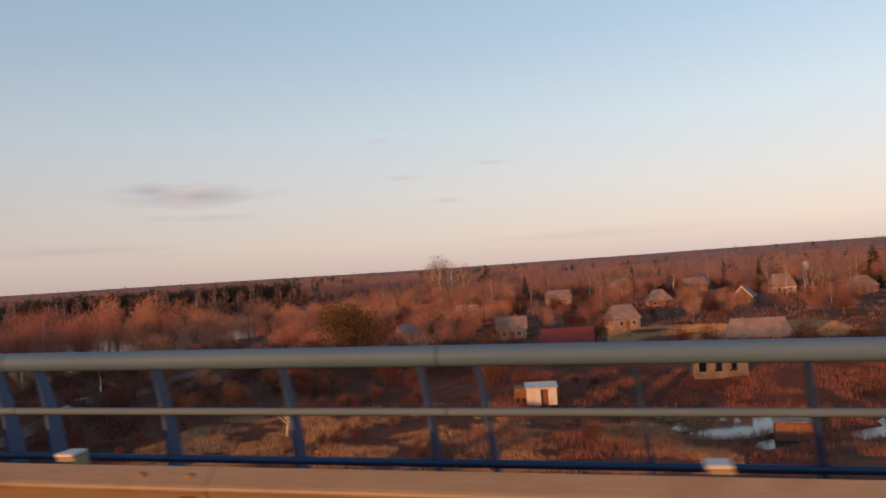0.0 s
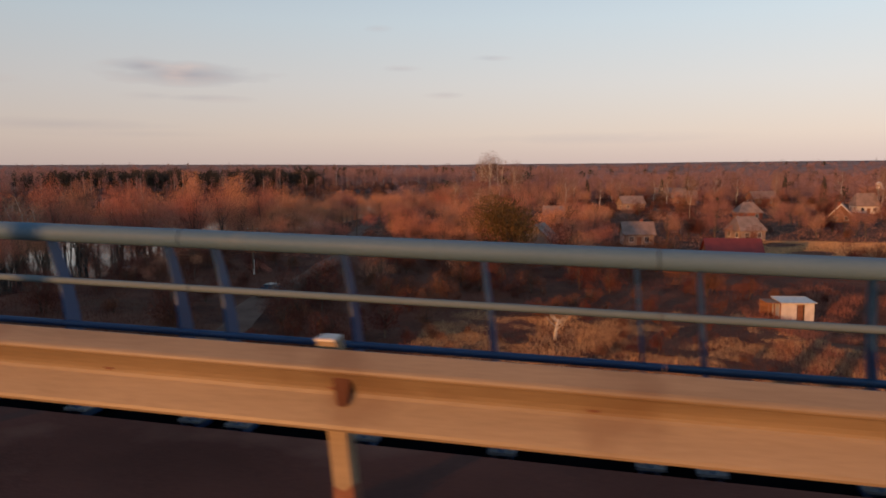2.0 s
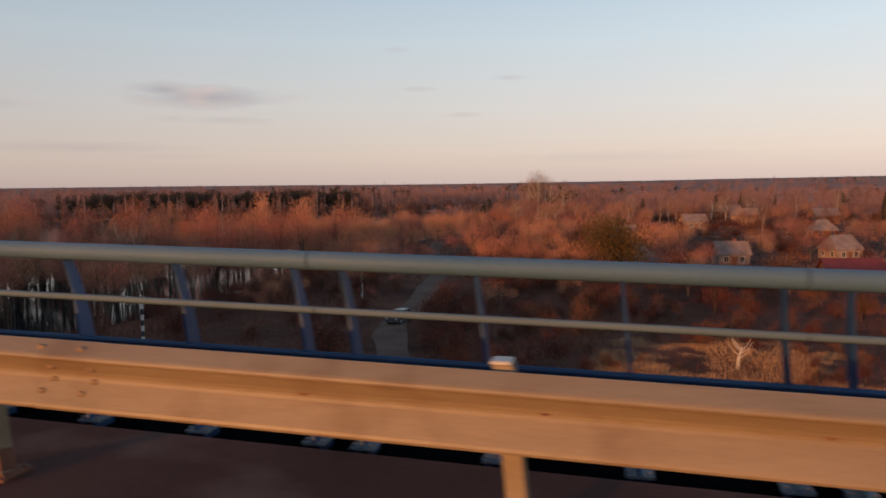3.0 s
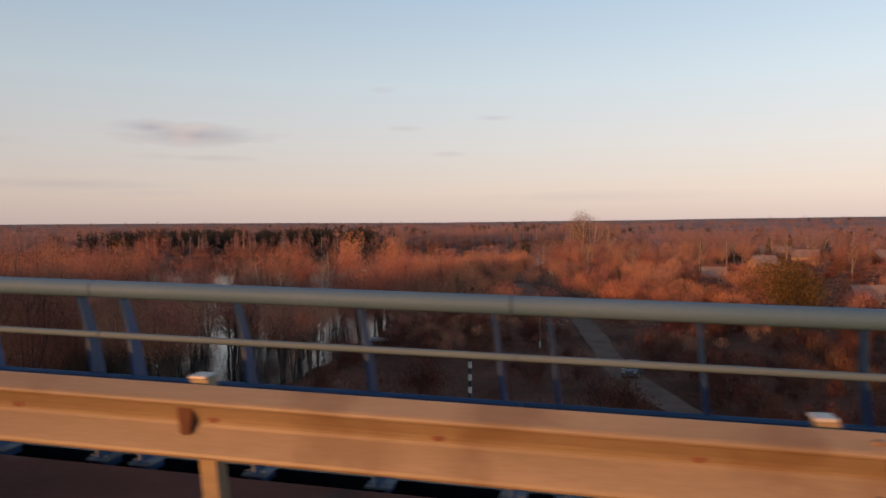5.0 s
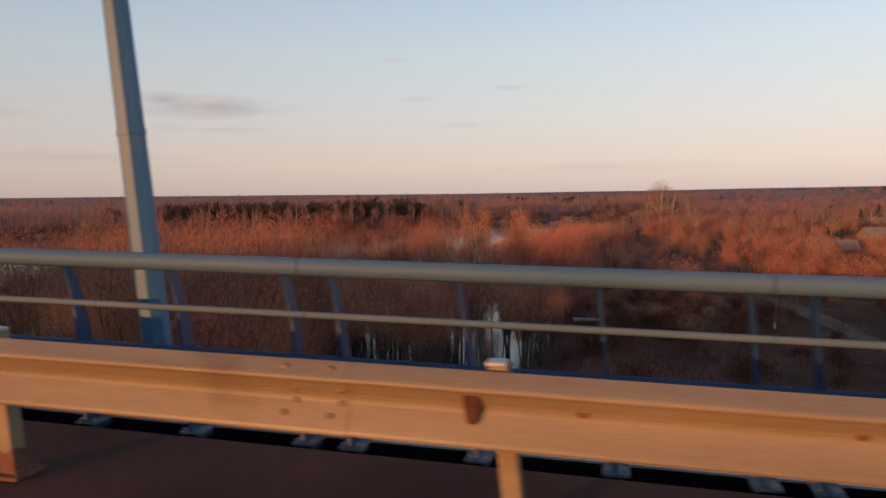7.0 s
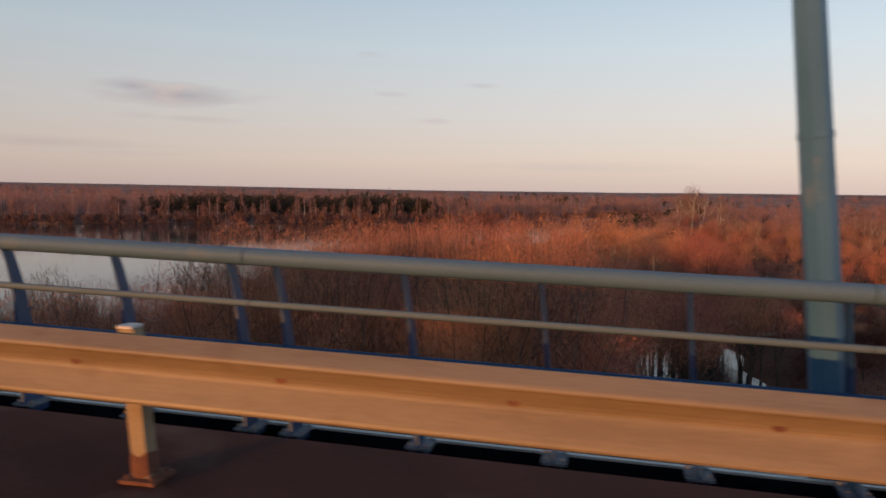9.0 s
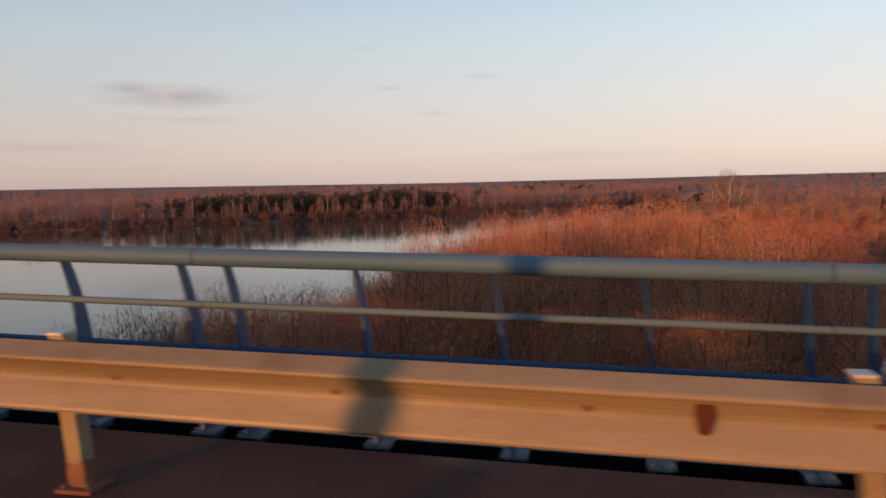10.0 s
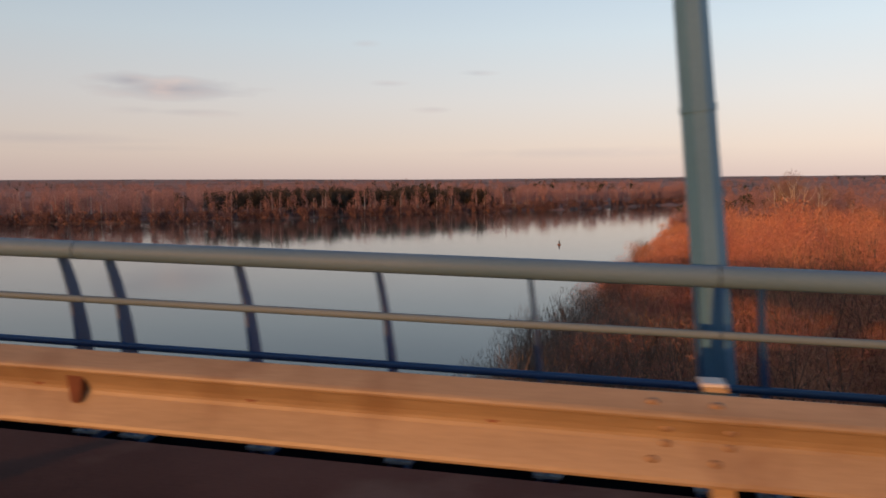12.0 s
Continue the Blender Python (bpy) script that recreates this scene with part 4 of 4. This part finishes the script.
# ---- the village ----
timber = surface("weathered_boards", (0.13, 0.055, 0.032), (0.26, 0.115, 0.065), 0.85, 0, 0.8, 14, 0.3, (1, 1, 6), rnd=0.1, world_space=False)
red_wall = surface("red_brick_wall", (0.17, 0.05, 0.03), (0.30, 0.10, 0.06), 0.9, 0, 1.0, 12, 0.3, world_space=False)
pale_wall = surface("pale_plaster", (0.20, 0.13, 0.095), (0.34, 0.235, 0.175), 0.9, 0, 0.7, 10, 0.2, world_space=False)
slate = surface("grey_slate_roof", (0.17, 0.11, 0.085), (0.31, 0.205, 0.16), 0.85, 0, 0.6, 8, 0.4, rnd=0.1, stain=((0.11, 0.09, 0.06), 0.5, 0.6, 0.6), world_space=False)
red_roof = surface("red_metal_roof", (0.10, 0.018, 0.015), (0.17, 0.03, 0.022), 0.6, 0.0, 0.6, 10, 0.2, world_space=False)
white_paint = surface("white_paint", (0.42, 0.37, 0.33), (0.62, 0.56, 0.52), 0.7, 0, 0.9, 10, 0.15, stain=((0.3, 0.22, 0.16), 0.8, 0.6, 0.6), world_space=False)
dark_glass = surface("dark_window_glass", (0.015, 0.015, 0.018), (0.03, 0.03, 0.035), 0.12, 0, 2, 10, 0.0, world_space=False)


def house(x, y, w, d, wall_h, roof_h, rz, wall, roof, label, hip=0.0, over=0.35, windows=2, chimney=True, door=True, name="house", trim=False):
    """A small house; the ridge runs along its own x, hip draws the ridge's ends in."""
    z = min(ground_z(x + dx, y + dy) for dx in (-w / 2, w / 2) for dy in (-d / 2, d / 2)) - 0.1
    h = thing(name, pose(x, y, z, 0, 0, rz), label, name, "village houses")
    bm = bmesh.new()
    a, b = w / 2, d / 2
    for lo, hi in (((-a, -b, 0), (a, -b + 0.2, wall_h)), ((-a, b - 0.2, 0), (a, b, wall_h)), ((-a, -b + 0.2, 0), (-a + 0.2, b - 0.2, wall_h)), ((a - 0.2, -b + 0.2, 0), (a, b - 0.2, wall_h))):
        box(bm, lo, hi)
    if hip < 0.5:
        for s in (-1, 1):
            v = [bm.verts.new((s * (a - 0.02 - t), yy, zz)) for t in (0, 0.15) for yy, zz in ((-b, wall_h), (b, wall_h), (0, wall_h + roof_h * 0.97))]
            bm.faces.new(v[:3])
            bm.faces.new(v[3:][::-1])
    part("wall", bm, wall, h)
    A, B = a + over, b + over
    ez = wall_h - roof_h * over / b
    for s in (-1, 1):
        bm = bmesh.new()
        q = [(-A, s * B, ez), (A, s * B, ez), (A - hip, 0, wall_h + roof_h), (-A + hip, 0, wall_h + roof_h)]
        lo = [bm.verts.new(p) for p in q]
        up = [bm.verts.new((p[0], p[1], p[2] + 0.1)) for p in q]
        bm.faces.new(lo[::-1])
        bm.faces.new(up)
        for k in range(4):
            bm.faces.new((lo[k], lo[(k + 1) % 4], up[(k + 1) % 4], up[k]))
        part("roof", bm, roof, h)
    if hip >= 0.5:
        for s in (-1, 1):
            bm = bmesh.new()
            v = [bm.verts.new((s * xx, yy, zz + 0.1)) for xx, yy, zz in ((A, -B, ez), (A, B, ez), (A - hip, 0, wall_h + roof_h))]
            u = [bm.verts.new((s * xx, yy, zz)) for xx, yy, zz in ((A, -B, ez), (A, B, ez), (A - hip, 0, wall_h + roof_h))]
            bm.faces.new(v)
            bm.faces.new(u[::-1])
            for k in range(3):
                bm.faces.new((v[k], v[(k + 1) % 3], u[(k + 1) % 3], u[k]))
            part("roof", bm, roof, h)
    faces = [(pose(0, -b, 0), w), (pose(-a, 0, 0, 0, 0, -90), d), (pose(a, 0, 0, 0, 0, 90), d)]
    for m, width in faces:
        for k in range(windows):
            cx = width * ((k + 0.5) / windows - 0.5)
            bm = bmesh.new()
            for lo, hi in (((-0.5, -0.06, -0.62), (-0.4, 0.02, 0.62)), ((0.4, -0.06, -0.62), (0.5, 0.02, 0.62)), ((-0.4, -0.06, 0.52), (0.4, 0.02, 0.62)), ((-0.4, -0.06, -0.62), (0.4, 0.02, -0.52)), ((-0.03, -0.05, -0.52), (0.03, 0.02, 0.52))):
                box(bm, lo, hi)
            wdw = part("window", bm, white_paint, h, "white window frame", m=m @ pose(cx, 0, wall_h * 0.55))
            bm = bmesh.new()
            box(bm, (-0.4, -0.03, -0.52), (0.4, -0.01, 0.52))
            part("pane", bm, dark_glass, wdw)
    if trim:
        slope = math.hypot(B, roof_h * (1 + over / b))
        for e in (-1, 1):
            for s in (-1, 1):
                bm = bmesh.new()
                box(bm, (-0.04, 0, -0.32), (0.04, slope, 0.0))
                part("bargeboard", bm, white_paint, h, "white bargeboard", m=pose(e * (A + 0.05), s * B, ez + 0.1) @ pose(0, 0, 0, 0, 0, 180 if s > 0 else 0) @ pose(0, 0, 0, math.degrees(math.atan2(roof_h * (1 + over / b), B))))
    if door:
        bm = bmesh.new()
        box(bm, (-0.45, -0.06, 0.05), (0.45, 0.02, 1.95))
        part("door", bm, timber, h, m=pose(0, -b, 0) if windows % 2 == 0 else pose(w * 0.36, -b, 0))
    if chimney:
        bm = bmesh.new()
        box(bm, (-0.3, -0.3, 0), (0.3, 0.3, 1.3))
        box(bm, (-0.36, -0.36, 1.3), (0.36, 0.36, 1.42))
        part("chimney", bm, red_wall, h, m=pose(w * 0.15, d * 0.12, wall_h + roof_h * 0.6))
    return h


house(1, 164, 5.8, 5.8, 2.6, 2.6, 24, pale_wall, slate, "pale house with a steep grey roof beside a dry field", hip=0.9)
house(12.6, 228, 6.6, 6.0, 2.5, 2.7, 10, red_wall, slate, "red brick cottage with a hipped grey roof", hip=2.2)
house(35.5, 219, 6.0, 5.4, 2.4, 2.9, 72, timber, slate, "orange-brown timber cottage with a white-edged steep gable", trim=True)
house(54, 260, 7.2, 6.0, 3.0, 3.7, 5, white_paint, slate, "whitewashed cottage with a tall pale hipped roof", hip=1.2)
house(22.4, 126, 9.6, 6.5, 2.0, 2.5, -6, timber, slate, "long low barn under a weathered grey roof", hip=1.0, chimney=False, name="barn")
house(-8.4, 121, 8.2, 6.0, 2.2, 2.3, 4, timber, red_roof, "outbuilding under a dark red metal roof", chimney=False, windows=1)
house(-42.8, 209, 6.0, 5.4, 2.4, 2.3, 0, pale_wall, slate, "small pale cottage with a plain gabled roof", windows=2)
house(-22, 152, 6.0, 5.5, 2.6, 2.2, 8, pale_wall, slate, "grey-roofed plastered house among bare trees")
house(-40.4, 134, 5.6, 6.4, 2.7, 2.9, 78, pale_wall, slate, "house with a bright gabled roof among bare trees")
house(-0.6, 340, 13, 8, 3.4, 2.4, 3, pale_wall, slate, "long pale house far off among birches", windows=4)
house(71.5, 238, 7.4, 6, 2.6, 2.8, 40, timber, slate, "timber cottage with a grey hipped roof", hip=1.4)
house(2, 300, 9, 7, 3, 2.6, -12, pale_wall, slate, "pale cottage behind bare trees")
house(30, 300, 9, 7, 3, 2.6, 15, timber, slate, "brown cottage behind bare trees")
house(-20, 262, 8, 6, 2.8, 2.4, 20, pale_wall, slate, "plastered cottage in the village")

# ---- other things on the land ----
# the dirt track, laid just over the ground
bm = bmesh.new()
prev = None
for k in range(70):
    y = 50 + 2.2 * k
    x, w = track_x(y) + 0.4 * lump(0, y, 9, 3.0), 1.75 + 0.4 * lump(3, y, 5, 1.0)
    row = [bm.verts.new((x + s * w, y, max(ground_z(x + s * w, y), ground_z(x, y) - 0.3) + 0.09)) for s in (-1, -0.5, 0, 0.5, 1)]
    if prev:
        for a in range(4):
            bm.faces.new((prev[a], prev[a + 1], row[a + 1], row[a]))
    prev = row
tagged(part("dirt_track", bm, dirt_road, smooth=True), "pale dirt track across the dry meadow", "track", kind="structure")


def white_shed(x, y):
    s = thing("shed", pose(x, y, ground_z(x, y) - 0.12, 0, 0, 8), "small whitewashed shed with a dark doorway on the meadow", "shed")
    bm = bmesh.new()
    for lo, hi in (((-1.0, -1.4, 0), (0.55, -1.28, 2.0)), ((1.35, -1.4, 0), (2.3, -1.28, 2.0)), ((0.55, -1.4, 1.75), (1.35, -1.28, 2.0)), ((-1.0, 1.28, 0), (2.3, 1.4, 2.2)), ((-1.0, -1.28, 0), (-0.9, 1.28, 2.0)), ((2.2, -1.28, 0), (2.3, 1.28, 2.0))):
        box(bm, lo, hi)
    part("wall", bm, white_paint, s)
    bm = bmesh.new()
    box(bm, (-1.15, -1.6, 2.02), (2.45, 1.6, 2.1), pose(0, 0, 0, 3))
    part("roof", bm, pale_metal, s)
    bm = bmesh.new()
    for px in (-2.3, -1.7, -1.1):
        box(bm, (px, -1.3, 0), (px + 0.1, -1.2, 1.85))
    box(bm, (-2.35, -1.3, 1.85), (-1.02, 1.3, 1.93))
    box(bm, (-2.3, 1.2, 0), (-1.02, 1.3, 1.85))
    part("lean_to", bm, timber, s, "grey open timber lean-to")
    bm = bmesh.new()
    box(bm, (0.6, -1.0, 0.02), (1.35, -0.96, 1.75))
    part("door", bm, timber, s)


def ruin(x, y):
    s = thing("ruin", pose(x, y, ground_z(x, y) - 0.3, 0, 0, 4), "roofless concrete-block building with empty window openings", "ruin")
    bm = bmesh.new()
    xs = (-3.3, -2.6, -1.7, -0.7, 0.2, 1.1, 2.0, 3.3)
    for k in range(7):
        if k % 2 == 0:
            box(bm, (xs[k], -2.0, 0), (xs[k + 1], -1.7, 2.7))
        else:
            box(bm, (xs[k], -2.0, 0), (xs[k + 1], -1.7, 0.9))
            box(bm, (xs[k], -2.0, 2.2), (xs[k + 1], -1.7, 2.7))
    box(bm, (-3.3, -1.7, 0), (-3.0, 2.0, 2.5))
    box(bm, (3.0, -1.7, 0), (3.3, 2.0, 2.1))
    box(bm, (-3.0, 1.7, 0), (3.0, 2.0, 2.3))
    part("wall", bm, block, s)
    bm = bmesh.new()
    box(bm, (-3.6, -2.2, 2.704), (0.8, 2.2, 2.86))
    part("slab", bm, block, s)


def shack(x, y):
    s = thing("shack", pose(x, y, max(ground_z(x, y), WATER) - 0.2, 0, 0, -6), "low board shack among golden reeds", "shack")
    for k in range(12):
        bm = bmesh.new()
        box(bm, (-1.7 + 0.285 * k, -1.1, 0), (-1.7 + 0.285 * k + 0.27, -1.05, 1.75 + 0.05 * (k % 3)))
        part("board", bm, timber, s)
    bm = bmesh.new()
    box(bm, (-1.7, -1.05, 0), (-1.62, 1.1, 1.7))
    box(bm, (1.62, -1.05, 0), (1.7, 1.1, 1.7))
    box(bm, (-1.62, 1.02, 0), (1.62, 1.1, 1.7))
    part("wall", bm, timber, s)
    bm = bmesh.new()
    box(bm, (-1.9, -1.3, 1.87), (1.9, 1.3, 1.94))
    part("roof", bm, slate, s)


def utility_pole(x, y, h, white):
    p = thing("utility_pole", pose(x, y, ground_z(x, y) - 0.3), "grey wooden utility pole with a pale concrete foot" if white else "grey wooden utility pole with a crossarm", "pole", "utility poles")
    bm = bmesh.new()
    tube(bm, [(0, 0, 0.0 if not white else 1.2), (0.03, 0, h * 0.5), (0.1, 0, h)], [0.13, 0.11, 0.08], 8)
    part("shaft", bm, bark, p)
    if white:
        bm = bmesh.new()
        box(bm, (-0.12, 0.1, 0), (0.12, 0.34, 2.6), bevel=0.02)
        part("foot", bm, white_paint, p, "pale concrete foot")
    bm = bmesh.new()
    box(bm, (-0.8, -0.06, h - 0.7), (0.95, 0.05, h - 0.58))
    part("crossarm", bm, bark, p)
    for dx in (-0.7, 0.1, 0.85):
        bm = bmesh.new()
        tube(bm, [(dx, 0, h - 0.58), (dx, 0, h - 0.5), (dx, 0, h - 0.4)], [0.03, 0.05, 0.03], 8)
        part("insulator", bm, white_paint, p)


def striped_pole(x, y, top):
    z = ground_z(x, y) - 0.2
    p = thing("marker_pole", pose(x, y, z), "slim pole striped in black and white", "pole")
    h, n = top - z, 0
    lo = 0.0
    while lo < h:
        hi = min(lo + 0.45, h)
        bm = bmesh.new()
        tube(bm, [(0, 0, lo), (0, 0, hi)], 0.13, 10)
        part("band", bm, white_paint if n % 2 else black_paint, p)
        lo, n = hi, n + 1
    bm = bmesh.new()
    tube(bm, [(0, 0, h), (0, 0, h + 0.1), (0, 0, h + 0.25)], [0.17, 0.17, 0.04], 10)
    part("cap", bm, black_paint, p)


def water_tower(x, y):
    z = ground_z(x, y) - 0.3
    t = thing("water_tower", pose(x, y, z), "white steel water tower on a slim column", "water tower")
    bm = bmesh.new()
    tube(bm, [(0, 0, 0), (0, 0, 6.4)], 0.4, 14)
    part("column", bm, white_paint, t)
    bm = bmesh.new()
    tube(bm, [(0, 0, 5.9), (0, 0, 6.6), (0, 0, 9.0), (0, 0, 9.6)], [0.4, 1.1, 1.1, 0.1], 16)
    part("tank", bm, white_paint, t)
    bm = bmesh.new()
    for k in range(18):
        box(bm, (-0.2, -1.18, 0.4 + 0.5 * k), (0.2, -1.15, 0.43 + 0.5 * k))
    for s in (-0.2, 0.2):
        box(bm, (s - 0.02, -1.2, 0), (s + 0.02, -1.14, 9.3))
    part("ladder", bm, rust, t)


black_paint = surface("black_paint", (0.012, 0.012, 0.013), (0.03, 0.028, 0.027), 0.6, 0, 2, 20, 0.1, world_space=False)
tyre_mat = surface("tyre_rubber", (0.012, 0.012, 0.012), (0.03, 0.028, 0.026), 0.85, 0, 5, 50, 0.2, world_space=False)
car_dark = surface("dark_car_paint", (0.07, 0.07, 0.075), (0.11, 0.11, 0.115), 0.3, 0, 1, 20, 0.02, world_space=False)


def car(x, y, rz, paint, label):
    c = thing("car", pose(x, y, ground_z(x, y) + 0.1, 0, 0, rz), label, "car", "cars on the track")
    bm = bmesh.new()
    prof = [(-2.05, 0.3), (-2.1, 0.75), (-1.95, 0.86), (-0.95, 0.93), (1.65, 0.95), (2.02, 0.85), (2.05, 0.35), (1.9, 0.24), (-1.9, 0.22)]
    a, b = [bm.verts.new((-0.83, py, z)) for py, z in prof], [bm.verts.new((0.83, py, z)) for py, z in prof]
    bm.faces.new(a)
    bm.faces.new(b[::-1])
    for k in range(len(prof)):
        bm.faces.new((a[k], b[k], b[(k + 1) % len(prof)], a[(k + 1) % len(prof)]))
    part("body", bm, paint, c)
    bm = bmesh.new()
    lo = [(-0.78, -0.95), (0.78, -0.95), (0.78, 1.75), (-0.78, 1.75)]
    hi = [(-0.6, -0.25), (0.6, -0.25), (0.6, 1.25), (-0.6, 1.25)]
    p, q = [bm.verts.new((px, py, 0.93)) for px, py in lo], [bm.verts.new((px, py, 1.42)) for px, py in hi]
    for k in range(4):
        bm.faces.new((p[k], p[(k + 1) % 4], q[(k + 1) % 4], q[k]))
    part("cabin_glass", bm, dark_glass, c, "dark tinted car glass")
    bm = bmesh.new()
    box(bm, (-0.62, -0.28, 1.42), (0.62, 1.28, 1.47), bevel=0.02)
    part("roof", bm, paint, c)
    for sx in (-1, 1):
        for py in (-1.3, 1.25):
            bm = bmesh.new()
            tube(bm, [(sx * 0.66, py, 0.31), (sx * 0.86, py, 0.31)], 0.31, 16)
            wh = part("wheel", bm, tyre_mat, c)
            bm = bmesh.new()
            tube(bm, [(sx * 0.84, py, 0.31), (sx * 0.87, py, 0.31)], 0.19, 12)
            part("rim", bm, pale_metal, wh)
        for py, nm, mt in ((-2.09, "headlight", white_paint), (2.03, "tail_light", reflector_red)):
            bm = bmesh.new()
            box(bm, (sx * 0.62 - 0.16, py - 0.03, 0.62), (sx * 0.62 + 0.16, py + 0.03, 0.78))
            part(nm, bm, mt, c)


def boat(x, y, rz):
    b = thing("boat", pose(x, y, max(ground_z(x, y), WATER) - 0.05, 0, 0, rz), "pale rowing boat drawn up at the waterside", "boat")
    bm = bmesh.new()
    rows = []
    for k in range(9):
        t = k / 8
        w = 0.62 * math.sin(math.pi * (0.12 + 0.84 * t)) + 0.04
        px = -2.0 + 4.0 * t
        rise = 0.15 * (2 * t - 1) ** 2
        rows.append([bm.verts.new((px, s * w * f, z + rise)) for s, f, z in ((-1, 1, 0.5), (-1, 0.75, 0.1), (0, 0, 0.02), (1, 0.75, 0.1), (1, 1, 0.5), (1, 0.93, 0.5), (0, 0, 0.08), (-1, 0.93, 0.5))])
    for a, c in zip(rows, rows[1:]):
        for k in range(8):
            bm.faces.new((a[k], a[(k + 1) % 8], c[(k + 1) % 8], c[k]))
    part("hull", bm, white_paint, b)
    for px in (-0.8, 0.6):
        bm = bmesh.new()
        box(bm, (px - 0.13, -0.52, 0.36), (px + 0.13, 0.52, 0.4))
        part("seat", bm, timber, b)


def buoy(x, y):
    b = thing("buoy", pose(x, y, WATER - 0.25), "small dark channel buoy on the river", "buoy")
    bm = bmesh.new()
    tube(bm, [(0, 0, 0), (0, 0, 0.15), (0, 0, 0.5), (0, 0, 0.62)], [0.3, 0.6, 0.6, 0.4], 14)
    part("float", bm, rust, b)
    bm = bmesh.new()
    tube(bm, [(0, 0, 0.62), (0, 0, 1.9)], [0.28, 0.1], 10)
    part("tower", bm, black_paint, b)


def dead_stump(x, y):
    s = thing("stump", pose(x, y, ground_z(x, y)), "broken pale trunk with bare limbs", "stump")
    bm = bmesh.new()
    r = np.random.default_rng(4)
    tube(bm, [(0, 0, -0.4), (0.1, 0, 0.9), (0.35, 0, 2.0)], [0.2, 0.15, 0.09], 8)
    part("trunk", bm, birch_bark, s)
    for k in range(6):
        a = r.uniform(0, 6.28)
        bm = bmesh.new()
        o = Vector((0.2, 0, 1.0 + 0.17 * k))
        tube(bm, [o, o + Vector((math.cos(a) * 0.6, math.sin(a) * 0.4, 0.5)), o + Vector((math.cos(a) * 1.1, math.sin(a) * 0.8, 1.2))], [0.06, 0.04, 0.01], 5)
        part("limb", bm, birch_bark, s)


white_shed(-9.5, 78.5)
ruin(12, 96)
shack(15, 69)
utility_pole(-80, 97, 7.8, True)
utility_pole(-82, 150, 7.5, False)
utility_pole(30, 205, 7.5, False)
striped_pole(-80.3, 47.2, -6.4)
water_tower(72, 303)
car(-68.2, 78, -10, car_dark, "dark grey car on the dirt track")
boat(-104, 102, 10)
buoy(-180.5, 248)
dead_stump(-32.7, 64)
